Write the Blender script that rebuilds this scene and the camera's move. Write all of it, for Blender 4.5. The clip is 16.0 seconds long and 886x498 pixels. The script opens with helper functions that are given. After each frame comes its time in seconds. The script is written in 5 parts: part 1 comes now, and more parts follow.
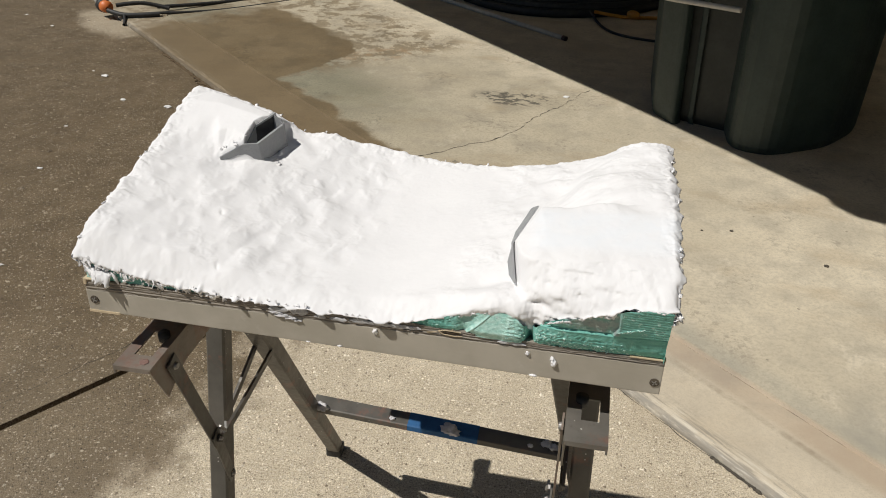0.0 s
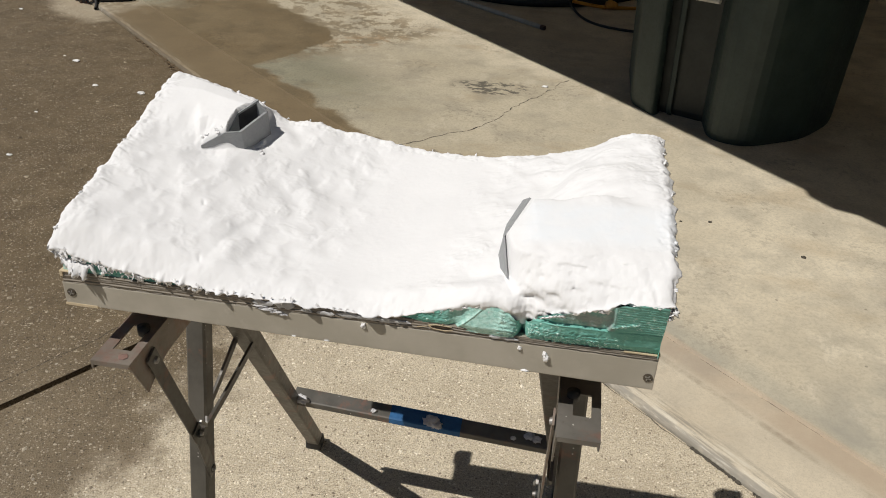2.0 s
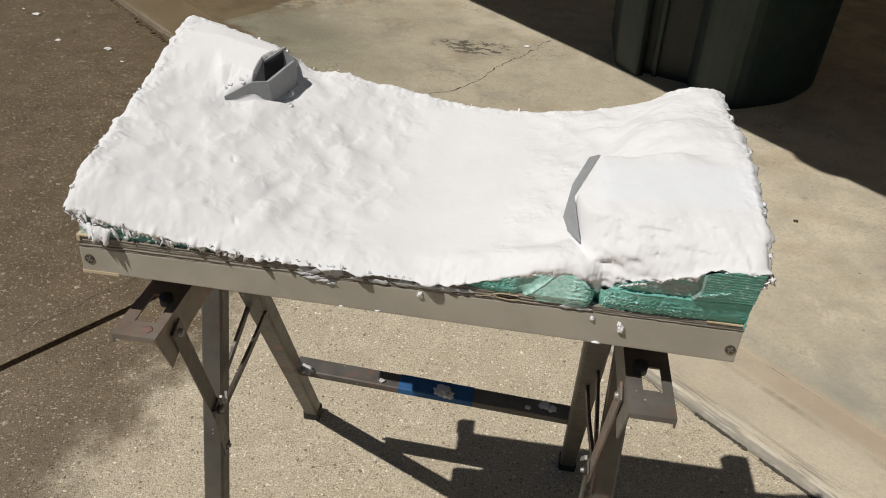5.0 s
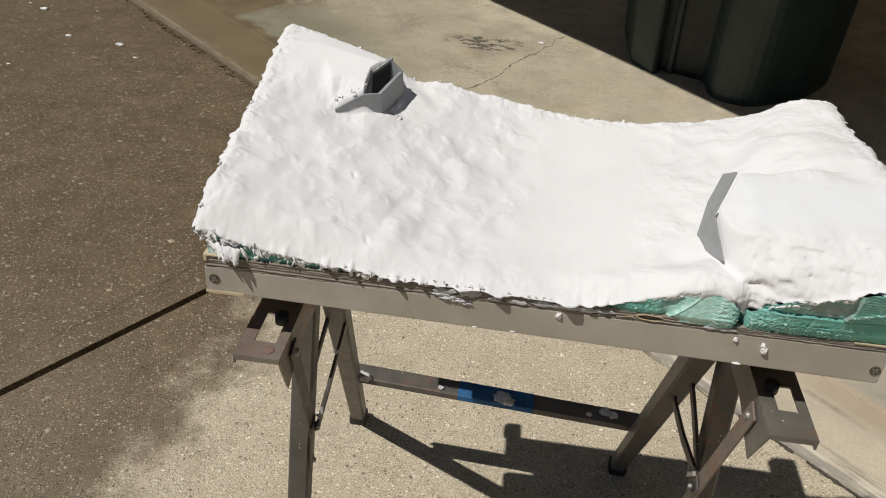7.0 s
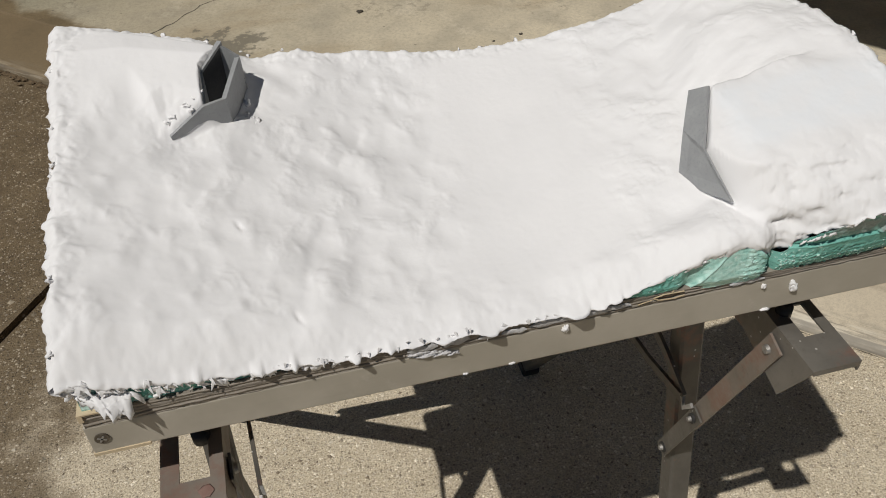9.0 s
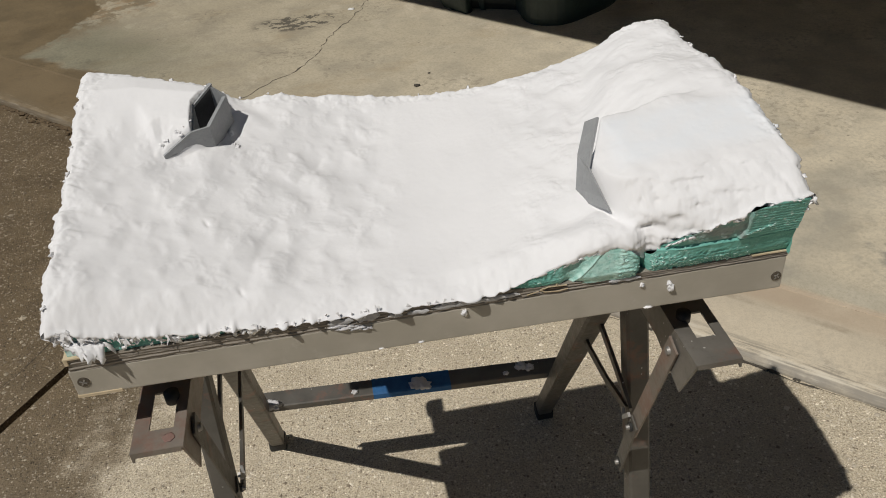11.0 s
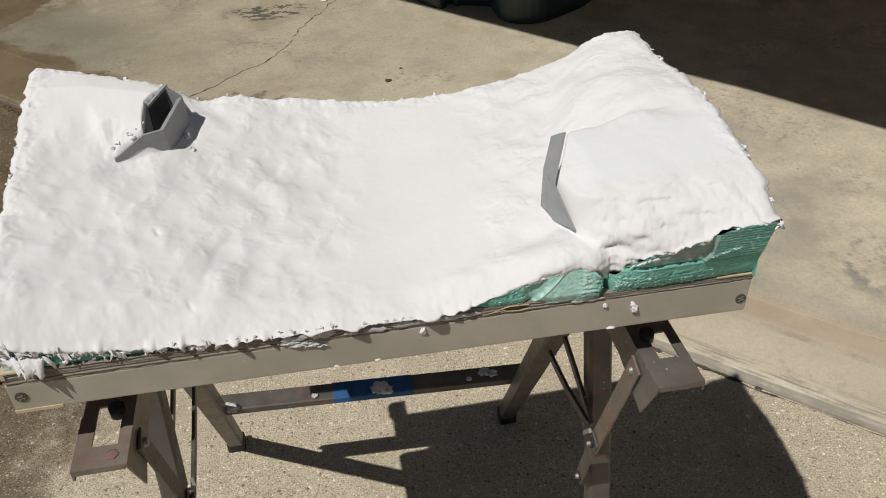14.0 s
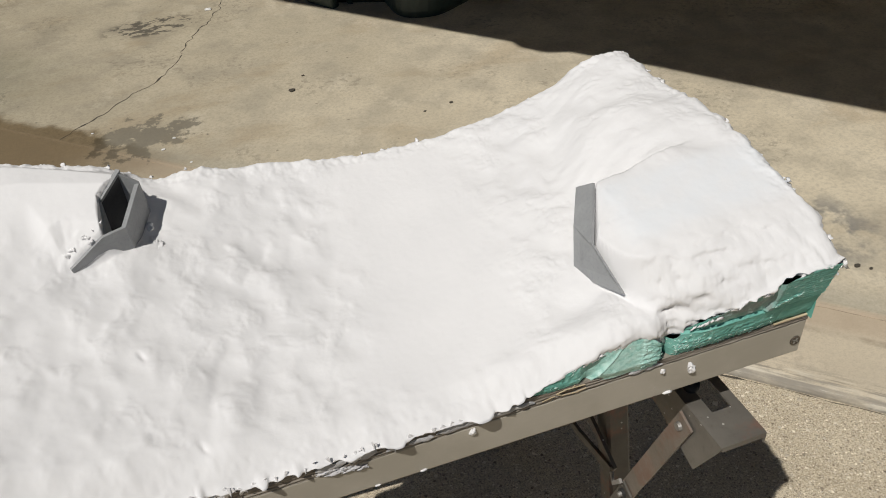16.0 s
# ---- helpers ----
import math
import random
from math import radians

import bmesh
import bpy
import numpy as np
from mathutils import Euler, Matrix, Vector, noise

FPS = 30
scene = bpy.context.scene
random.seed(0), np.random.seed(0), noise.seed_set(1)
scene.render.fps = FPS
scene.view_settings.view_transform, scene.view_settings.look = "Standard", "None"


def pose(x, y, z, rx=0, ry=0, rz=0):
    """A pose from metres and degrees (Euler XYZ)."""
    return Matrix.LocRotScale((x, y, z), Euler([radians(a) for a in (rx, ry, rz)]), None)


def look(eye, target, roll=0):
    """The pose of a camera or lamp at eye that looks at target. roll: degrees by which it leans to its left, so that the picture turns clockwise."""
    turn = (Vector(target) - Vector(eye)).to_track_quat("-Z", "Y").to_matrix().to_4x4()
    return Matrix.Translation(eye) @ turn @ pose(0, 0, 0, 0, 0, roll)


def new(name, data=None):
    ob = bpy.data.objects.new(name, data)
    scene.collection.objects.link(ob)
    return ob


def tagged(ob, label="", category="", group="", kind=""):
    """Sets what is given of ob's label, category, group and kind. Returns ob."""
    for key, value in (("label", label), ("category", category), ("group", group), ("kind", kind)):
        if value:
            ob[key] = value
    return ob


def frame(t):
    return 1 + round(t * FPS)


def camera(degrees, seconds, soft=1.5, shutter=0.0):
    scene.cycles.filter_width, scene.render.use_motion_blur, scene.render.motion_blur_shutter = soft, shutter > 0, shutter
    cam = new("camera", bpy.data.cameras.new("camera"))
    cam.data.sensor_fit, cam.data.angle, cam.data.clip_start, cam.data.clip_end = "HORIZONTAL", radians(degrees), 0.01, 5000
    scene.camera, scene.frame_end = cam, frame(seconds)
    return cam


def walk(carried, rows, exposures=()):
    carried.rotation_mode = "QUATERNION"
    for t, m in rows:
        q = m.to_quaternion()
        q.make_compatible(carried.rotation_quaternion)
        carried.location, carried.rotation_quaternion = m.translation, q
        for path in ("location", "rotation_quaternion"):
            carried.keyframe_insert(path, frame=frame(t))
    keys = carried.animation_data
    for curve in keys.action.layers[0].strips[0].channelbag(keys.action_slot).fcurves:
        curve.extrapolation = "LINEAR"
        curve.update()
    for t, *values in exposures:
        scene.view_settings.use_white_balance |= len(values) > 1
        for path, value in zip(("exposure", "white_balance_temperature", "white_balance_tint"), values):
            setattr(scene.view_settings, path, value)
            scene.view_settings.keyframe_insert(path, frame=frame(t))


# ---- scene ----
cam = camera(56.7, 16.0, 1.0)
PATH = [
    (0, (0.207, -0.648, 1.368), (-0.117, 1.059, 0.377), 1.3),
    (0.5, (0.188, -0.652, 1.366), (-0.133, 1.057, 0.377), 1.6),
    (1, (0.178, -0.646, 1.361), (-0.123, 1.065, 0.371), 1.4),
    (1.5, (0.178, -0.646, 1.362), (-0.106, 1.061, 0.359), 2.1),
    (2, (0.189, -0.633, 1.361), (-0.072, 1.072, 0.349), 2.5),
    (2.5, (0.197, -0.617, 1.354), (-0.058, 1.076, 0.32), 2.5),
    (3, (0.212, -0.611, 1.355), (-0.071, 1.07, 0.309), 2.9),
    (5.5, (0.043, -0.584, 1.315), (-0.081, 1.091, 0.228), 4.7),
    (6, (0.006, -0.582, 1.316), (-0.1, 1.092, 0.226), 5.0),
    (6.5, (-0.01, -0.583, 1.316), (-0.11, 1.088, 0.221), 5.0),
    (7, (-0.047, -0.579, 1.322), (-0.168, 1.09, 0.227), 4.8),
    (7.5, (-0.108, -0.501, 1.302), (-0.258, 1.109, 0.125), 2.9),
    (8, (-0.156, -0.388, 1.312), (-0.307, 1.104, -0.012), -4.0),
    (8.5, (-0.157, -0.337, 1.304), (0.22, 1.096, -0.04), -1.3),
    (11, (-0.058, -0.515, 1.328), (0.135, 1.098, 0.161), -4.8),
    (11.5, (0.002, -0.49, 1.329), (0.365, 1.102, 0.175), -4.1),
    (12, (-0.011, -0.476, 1.324), (0.424, 1.092, 0.162), -1.9),
    (12.5, (-0.032, -0.452, 1.322), (0.423, 1.086, 0.127), -0.6),
    (13, (-0.027, -0.451, 1.317), (0.432, 1.066, 0.098), -0.2),
    (13.5, (-0.022, -0.465, 1.328), (0.375, 1.077, 0.119), -1.0),
    (14, (-0.045, -0.489, 1.331), (0.217, 1.101, 0.146), -2.0),
    (14.5, (-0.055, -0.498, 1.336), (0.143, 1.116, 0.172), -2.6),
    (15, (-0.056, -0.478, 1.327), (0.229, 1.11, 0.146), -2.4),
    (15.5, (-0.093, -0.417, 1.327), (0.32, 1.12, 0.116), -2.8),
    (16, (-0.112, -0.355, 1.343), (0.377, 1.15, 0.12), -3.5),
]
EXPOSURE = [(0.0, -0.15), (3.0, -0.15), (5.5, -0.33), (7.0, -0.29), (8.0, -0.32), (8.5, -0.42), (10.8, -0.48), (11.5, -0.40), (16.0, -0.37)]
walk(cam, [(t, look(eye, target, roll)) for t, eye, target, roll in PATH], EXPOSURE)

# ---- light ----
SUN_X, SUN_Y = 0.506, 0.382
SUN_WAY = Vector((SUN_X, SUN_Y, -1.0)).normalized()
world = bpy.data.worlds.new("world")
scene.world = world
world.use_nodes = True
wn = world.node_tree
sky = wn.nodes.new("ShaderNodeTexSky")
sky.sky_type = "NISHITA"
sky.sun_disc = False
sky.sun_elevation = radians(57.6)
sky.sun_rotation = radians(233)
sky.air_density = 1.0
sky.dust_density = 0.2
sky.ozone_density = 3.0
wn.links.new(sky.outputs[0], wn.nodes["Background"].inputs[0])
wn.nodes["Background"].inputs[1].default_value = 0.024
sun = new("sun", bpy.data.lights.new("sun", "SUN"))
sun.data.energy = 4.2
sun.data.angle = radians(0.55)
sun.data.color = (1.0, 0.965, 0.90)
sun.matrix_world = Matrix.Translation((-3, -2, 6)) @ SUN_WAY.to_track_quat("-Z", "Y").to_matrix().to_4x4()


# ---- materials ----
class Nodes:
    """Small helper to write node trees as nested calls."""

    def __init__(self, name):
        self.mat = bpy.data.materials.new(name)
        self.mat.use_nodes = True
        self.tree = self.mat.node_tree
        self.bsdf = self.tree.nodes["Principled BSDF"]
        self.co = self.tree.nodes.new("ShaderNodeTexCoord").outputs["Object"]

    def link(self, value, socket):
        if isinstance(value, bpy.types.NodeSocket):
            self.tree.links.new(value, socket)
        elif isinstance(value, (tuple, list)) and len(value) == 3 and socket.type == "RGBA":
            socket.default_value = (*value, 1)
        else:
            socket.default_value = value

    def math(self, op, a, b=0.0, c=0.0, clamp=False):
        n = self.tree.nodes.new("ShaderNodeMath")
        n.operation, n.use_clamp = op, clamp
        for v, s in zip((a, b, c), n.inputs):
            self.link(v, s)
        return n.outputs[0]

    def noise(self, scale, detail=4.0, rough=0.55, co=None, distort=0.0):
        n = self.tree.nodes.new("ShaderNodeTexNoise")
        self.link(co or self.co, n.inputs["Vector"])
        n.inputs["Scale"].default_value, n.inputs["Detail"].default_value = scale, detail
        n.inputs["Roughness"].default_value, n.inputs["Distortion"].default_value = rough, distort
        return n.outputs["Fac"]

    def cells(self, scale, out="Distance", feature="F1", co=None, rand=1.0):
        n = self.tree.nodes.new("ShaderNodeTexVoronoi")
        n.feature = feature
        self.link(co or self.co, n.inputs["Vector"])
        n.inputs["Scale"].default_value, n.inputs["Randomness"].default_value = scale, rand
        return n.outputs[out]

    def ramp(self, value, lo, hi, a=0.0, b=1.0):
        n = self.tree.nodes.new("ShaderNodeMapRange")
        n.interpolation_type = "SMOOTHSTEP"
        for v, k in ((value, 0), (lo, 1), (hi, 2), (a, 3), (b, 4)):
            self.link(v, n.inputs[k])
        return n.outputs[0]

    def mix(self, fac, a, b, how="MIX"):
        n = self.tree.nodes.new("ShaderNodeMix")
        n.data_type, n.blend_type = "RGBA", how
        self.link(fac, n.inputs[0])
        self.link(a, n.inputs[6])
        self.link(b, n.inputs[7])
        return n.outputs[2]

    def split(self, co=None):
        n = self.tree.nodes.new("ShaderNodeSeparateXYZ")
        self.link(co or self.co, n.inputs[0])
        return n.outputs

    def stretch(self, sx, sy, sz, rz=0.0):
        n = self.tree.nodes.new("ShaderNodeMapping")
        self.link(self.co, n.inputs[0])
        n.inputs["Scale"].default_value = (sx, sy, sz)
        n.inputs["Rotation"].default_value = (0, 0, rz)
        return n.outputs[0]

    def vec(self, x, y, z):
        n = self.tree.nodes.new("ShaderNodeCombineXYZ")
        for v, k in ((x, 0), (y, 1), (z, 2)):
            self.link(v, n.inputs[k])
        return n.outputs[0]

    def bump(self, height, strength=0.4, distance=0.002, then=None):
        n = self.tree.nodes.new("ShaderNodeBump")
        n.inputs["Strength"].default_value, n.inputs["Distance"].default_value = strength, distance
        self.link(height, n.inputs["Height"])
        if then is not None:
            self.tree.links.new(then, n.inputs["Normal"])
        return n.outputs[0]

    def done(self, color, rough=0.8, metal=0.0, normal=None, spec=0.5):
        self.link(color, self.bsdf.inputs["Base Color"])
        self.link(rough, self.bsdf.inputs["Roughness"])
        self.link(metal, self.bsdf.inputs["Metallic"])
        self.link(spec, self.bsdf.inputs["Specular IOR Level"])
        if normal is not None:
            self.tree.links.new(normal, self.bsdf.inputs["Normal"])
        return self.mat


# The kerb runs along KERB_WAY through KERB; u is measured along it, v across it towards the garage.
KERB = (0.387, 1.06)
KERB_WAY = (0.725, -0.689)
KERB_OUT = (0.689, 0.725)
SLAB = 0.022


def uv(x, y):
    dx, dy = x - KERB[0], y - KERB[1]
    return dx * KERB_WAY[0] + dy * KERB_WAY[1], dx * KERB_OUT[0] + dy * KERB_OUT[1]


def xy(u, v):
    return KERB[0] + u * KERB_WAY[0] + v * KERB_OUT[0], KERB[1] + u * KERB_WAY[1] + v * KERB_OUT[1]


def kerb_uv(n):
    x, y, _ = n.split()
    dx, dy = n.math("SUBTRACT", x, KERB[0]), n.math("SUBTRACT", y, KERB[1])
    u = n.math("ADD", n.math("MULTIPLY", dx, KERB_WAY[0]), n.math("MULTIPLY", dy, KERB_WAY[1]))
    v = n.math("ADD", n.math("MULTIPLY", dx, KERB_OUT[0]), n.math("MULTIPLY", dy, KERB_OUT[1]))
    return x, y, u, v


def soaked(n, x, y, u, v):
    """How wet the driveway is: a ragged edge beside the bench, and a dry spot where the nozzle lies."""
    rag = n.math("ADD", n.math("MULTIPLY", n.math("SUBTRACT", n.noise(1.7, 5), 0.5), 0.20), n.math("MULTIPLY", n.math("SUBTRACT", n.noise(9, 6, 0.7), 0.5), 0.5))
    edge = n.math("ADD", n.math("SUBTRACT", x, n.math("MULTIPLY", y, 0.12)), rag)
    wet = n.math("MULTIPLY", n.ramp(edge, -0.63, -0.85), n.ramp(y, 0.3, 1.3, 0.85, 1.0))
    du, dv = n.math("MULTIPLY", n.math("ADD", u, 4.42), 2.2), n.math("MULTIPLY", n.math("ADD", v, 0.07), 5.5)
    spot = n.math("ADD", n.math("ADD", n.math("POWER", du, 2.0), n.math("POWER", dv, 2.0)), n.math("MULTIPLY", n.noise(7, 5), 1.2))
    wet = n.math("MULTIPLY", wet, n.ramp(spot, 0.9, 1.7, 0.45, 1.0))
    return wet, n.mix(n.ramp(n.noise(6.5, 6, 0.75), 0.3, 0.7), (0.225, 0.19, 0.145), (0.325, 0.28, 0.22))


def aggregate_material():
    n = Nodes("exposed_aggregate_concrete")
    x, y, u, v = kerb_uv(n)
    big, mid, fine = n.noise(1.7, 5), n.noise(9, 4), n.noise(60, 4, 0.7)
    sand = n.mix(n.ramp(mid, 0.3, 0.7), (0.62, 0.535, 0.395), (0.73, 0.64, 0.485))
    sand = n.mix(n.ramp(fine, 0.35, 0.7, 0.0, 0.45), sand, (0.47, 0.405, 0.31))
    stone = n.cells(210, "Color")
    r, g, b = n.split(stone)
    near = n.cells(210, "Distance")
    grain = n.math("MULTIPLY", n.ramp(near, 0.42, 0.3), n.ramp(r, 0.50, 0.54))
    tone = n.mix(g, (0.15, 0.115, 0.085), (0.78, 0.7, 0.58))
    col = n.mix(n.math("MULTIPLY", grain, 0.62), sand, tone)
    pr, pg, pb = n.split(n.cells(190, "Color"))
    pit = n.math("MULTIPLY", n.ramp(n.cells(190, "Distance"), 0.40, 0.2), n.ramp(pr, 0.72, 0.78))
    col = n.mix(n.math("MULTIPLY", pit, 0.35), col, (0.17, 0.125, 0.08))
    lr, lg, lb = n.split(n.cells(105, "Color"))
    large = n.math("MULTIPLY", n.ramp(n.cells(105, "Distance"), 0.40, 0.28), n.ramp(lr, 0.60, 0.64))
    col = n.mix(n.math("MULTIPLY", large, 0.55), col, n.mix(n.ramp(lg, 0.3, 0.7), (0.27, 0.215, 0.16), (0.88, 0.80, 0.68)))
    salt = n.noise(240, 3, 0.7)
    col = n.mix(n.ramp(salt, 0.42, 0.54, 0.42, 0.0), col, (0.20, 0.15, 0.10))
    col = n.mix(n.ramp(salt, 0.56, 0.68, 0.0, 0.35), col, (0.80, 0.72, 0.58))
    dust = n.math("MULTIPLY", n.ramp(n.cells(75, "Distance"), 0.20, 0.12), n.ramp(n.split(n.cells(75, "Color"))[1], 0.88, 0.9))
    col = n.mix(n.math("MULTIPLY", dust, 0.6), col, (0.72, 0.66, 0.56))
    speck = n.noise(330, 2, 0.6)
    col = n.mix(n.ramp(speck, 0.46, 0.34, 0.0, 0.65), col, (0.24, 0.18, 0.115))
    col = n.mix(n.ramp(speck, 0.56, 0.68, 0.0, 0.55), col, (0.90, 0.82, 0.66))
    blotch = n.noise(3.1, 5, 0.6)
    col = n.mix(n.ramp(blotch, 0.48, 0.68, 0.0, 0.35), col, (0.43, 0.355, 0.26))
    col = n.mix(n.ramp(n.noise(30, 4, 0.65), 0.55, 0.72, 0.0, 0.3), col, (0.40, 0.33, 0.24))
    wet, tone2 = soaked(n, x, y, u, v)
    col = n.mix(wet, col, n.mix(1.0, col, tone2, "MULTIPLY"))
    # Glitter of the wet grains painted as pale specks, with dark grains between.
    gr, gg, gb = n.split(n.cells(150, "Color"))
    glint = n.math("MULTIPLY", n.math("MULTIPLY", n.ramp(n.cells(150, "Distance"), 0.42, 0.2), n.ramp(gr, 0.52, 0.60)), wet)
    col = n.mix(n.math("MULTIPLY", glint, 0.85), col, n.mix(n.ramp(gg, 0.35, 0.65), (0.035, 0.026, 0.016), (0.50, 0.43, 0.33)))
    chips = n.cells(34, "Distance")
    cr, cg, cb = n.split(n.cells(34, "Color"))
    chip = n.math("MULTIPLY", n.ramp(chips, 0.15, 0.09), n.ramp(cr, 0.84, 0.87))
    col = n.mix(n.math("MULTIPLY", chip, 0.55), col, n.mix(n.ramp(cg, 0.3, 0.5), (0.10, 0.085, 0.065), (0.62, 0.58, 0.50)))
    rough = n.math("SUBTRACT", 0.92, n.math("MULTIPLY", wet, n.ramp(mid, 0.3, 0.8, 0.30, 0.52)))
    nor = n.bump(grain, 0.6, 0.0022, n.bump(speck, 0.6, 0.002, n.bump(salt, 0.7, 0.0022, n.bump(fine, 0.4, 0.002))))
    return n.done(col, rough, 0, nor, 0.4)


def slab_material():
    n = Nodes("smooth_garage_concrete")
    x, y, u, v = kerb_uv(n)
    big, mid, fine = n.noise(1.3, 5, 0.6), n.noise(6, 5, 0.6), n.noise(90, 3, 0.7)
    col = n.mix(n.ramp(big, 0.3, 0.7), (0.55, 0.482, 0.362), (0.69, 0.61, 0.468))
    col = n.mix(n.ramp(mid, 0.40, 0.72, 0, 0.65), col, (0.385, 0.345, 0.27))
    col = n.mix(n.ramp(n.noise(3.3, 6, 0.65), 0.50, 0.75, 0, 0.4), col, (0.36, 0.325, 0.26))
    col = n.mix(n.ramp(n.noise(2.1, 4, 0.6, n.stretch(1, 1.9, 1, 0.7)), 0.52, 0.70, 0, 0.45), col, (0.43, 0.335, 0.215))
    col = n.mix(n.ramp(n.noise(4.2, 6, 0.7, n.stretch(1.3, 1, 1, 0.4)), 0.54, 0.66, 0, 0.55), col, (0.70, 0.625, 0.49))
    scratch = n.noise(1.0, 4, 0.6, n.stretch(3, 46, 1, 0.5), 0.6)
    col = n.mix(n.ramp(scratch, 0.70, 0.78, 0, 0.14), col, (0.36, 0.325, 0.265))
    grit = n.math("MULTIPLY", n.ramp(n.noise(2.4, 5, 0.6), 0.50, 0.64), n.ramp(n.noise(38, 4, 0.7), 0.50, 0.62))
    col = n.mix(n.math("MULTIPLY", grit, 0.6), col, (0.30, 0.262, 0.205))
    fleck = n.math("MULTIPLY", n.ramp(n.cells(16, "Distance"), 0.09, 0.05), n.ramp(n.split(n.cells(16, "Color"))[0], 0.72, 0.74))
    col = n.mix(n.math("MULTIPLY", fleck, 0.6), col, (0.16, 0.14, 0.115))
    col = n.mix(n.ramp(fine, 0.4, 0.72, 0, 0.4), col, (0.33, 0.29, 0.23))
    col = n.mix(n.math("MULTIPLY", n.ramp(n.noise(300, 2, 0.6), 0.5, 0.36, 0, 0.4), n.ramp(v, 0.5, 0.2, 0.35, 1.0)), col, (0.27, 0.225, 0.165))
    col = n.mix(n.ramp(v, 0.29, 0.275, 0.0, 0.45), col, (0.60, 0.515, 0.40))
    # Pinkish dusty strip along the threshold joint, grey oil patches on the floor.
    strip = n.math("MULTIPLY", n.math("MULTIPLY", n.ramp(v, 0.18, 0.22), n.ramp(v, 0.30, 0.27)), n.ramp(u, -1.6, -0.8))
    col = n.mix(n.math("MULTIPLY", strip, n.ramp(mid, 0.2, 0.8, 0.35, 0.8)), col, (0.42, 0.325, 0.235))
    oil = n.math("MULTIPLY", n.ramp(n.noise(2.6, 5, 0.6), 0.54, 0.68), n.ramp(u, -0.4, 0.3))
    col = n.mix(n.math("MULTIPLY", oil, 0.35), col, (0.25, 0.235, 0.205))
    patch = n.math("MULTIPLY", n.ramp(n.noise(14, 5, 0.6), 0.42, 0.6), n.ramp(n.math("ADD", n.math("POWER", n.math("SUBTRACT", x, 1.34), 2.0), n.math("POWER", n.math("SUBTRACT", y, 0.955), 2.0)), 0.045, 0.0))
    col = n.mix(n.math("MULTIPLY", patch, 0.85), col, (0.19, 0.185, 0.175))
    tread = n.math("MULTIPLY", n.ramp(n.noise(24, 4, 0.6, n.stretch(1.0, 1.6, 1.0)), 0.50, 0.54), n.ramp(n.math("ADD", n.math("POWER", n.math("MULTIPLY", n.math("SUBTRACT", x, -0.19), 0.75), 2.0), n.math("POWER", n.math("MULTIPLY", n.math("SUBTRACT", y, 3.20), 1.5), 2.0)), 0.030, 0.012))
    col = n.mix(n.math("MULTIPLY", tread, 0.9), col, (0.12, 0.108, 0.09))
    line = n.math("MULTIPLY", n.math("MULTIPLY", n.ramp(v, 0.170, 0.182), n.ramp(v, 0.200, 0.188)), n.ramp(u, -1.6, -0.8))
    col = n.mix(n.math("MULTIPLY", line, n.ramp(n.noise(7, 5, 0.7), 0.4, 0.65, 0.1, 0.65)), col, (0.25, 0.195, 0.14))
    col = n.mix(n.ramp(n.math("ADD", u, n.math("MULTIPLY", mid, 1.2)), 0.5, -1.4, 0.0, 0.56), col, n.mix(n.ramp(v, 1.8, 1.2), col, n.mix(1.0, col, (0.57, 0.565, 0.53), "MULTIPLY")))
    # Dried puddle stains near the kerb.
    px_, py_ = n.math("MULTIPLY", n.math("ADD", x, 0.27), 3.2), n.math("MULTIPLY", n.math("SUBTRACT", y, 2.24), 4.5)
    puddle = n.math("ADD", n.math("ADD", n.math("POWER", px_, 2.0), n.math("POWER", py_, 2.0)), n.math("MULTIPLY", n.noise(13, 6, 0.65), 3.4))
    col = n.mix(n.ramp(puddle, 2.0, 1.75, 0.0, 0.75), col, (0.15, 0.135, 0.105))
    # A rusty tide line; a damp grey bloom beside the wet strip follows below.
    tu, tv = n.math("MULTIPLY", n.math("ADD", n.math("ADD", u, 2.80), n.math("MULTIPLY", mid, 0.12)), 6.5), n.math("MULTIPLY", n.math("SUBTRACT", v, 1.02), 3.0)
    tide = n.math("ADD", n.math("POWER", tu, 2.0), n.math("POWER", tv, 2.0))
    # Grey scum along the inner side of the threshold joint.
    scum = n.math("MULTIPLY", n.math("MULTIPLY", n.ramp(v, 0.283, 0.292), n.ramp(n.math("ADD", v, n.math("MULTIPLY", mid, 0.12)), 0.445, 0.385)), n.ramp(u, -1.6, -0.6))
    col = n.mix(n.math("MULTIPLY", scum, n.ramp(big, 0.3, 0.6, 0.25, 0.7)), col, (0.37, 0.35, 0.285))
    cross = n.math("MULTIPLY", n.math("MULTIPLY", n.ramp(n.math("ABSOLUTE", n.math("SUBTRACT", n.math("SUBTRACT", u, n.math("MULTIPLY", v, 0.10)), 0.42)), 0.16, 0.02), n.ramp(v, 0.28, 0.32)), n.ramp(v, 1.1, 0.7))
    col = n.mix(n.math("MULTIPLY", cross, n.ramp(mid, 0.3, 0.65, 0.2, 0.75)), col, (0.32, 0.30, 0.25))
    # Water: a ragged sheet over the far end of the gutter band, and splashes beside it.
    rag = n.math("MULTIPLY", n.math("SUBTRACT", n.noise(4.5, 6, 0.65), 0.5), 0.22)
    reach = n.ramp(n.math("ADD", u, rag), -2.72, -3.05, 0.345, 0.97)
    gut = n.ramp(n.math("SUBTRACT", n.math("ADD", v, rag), reach), 0.02, -0.03)
    gut = n.math("MULTIPLY", gut, n.ramp(n.math("ADD", u, rag), -0.95, -1.5))
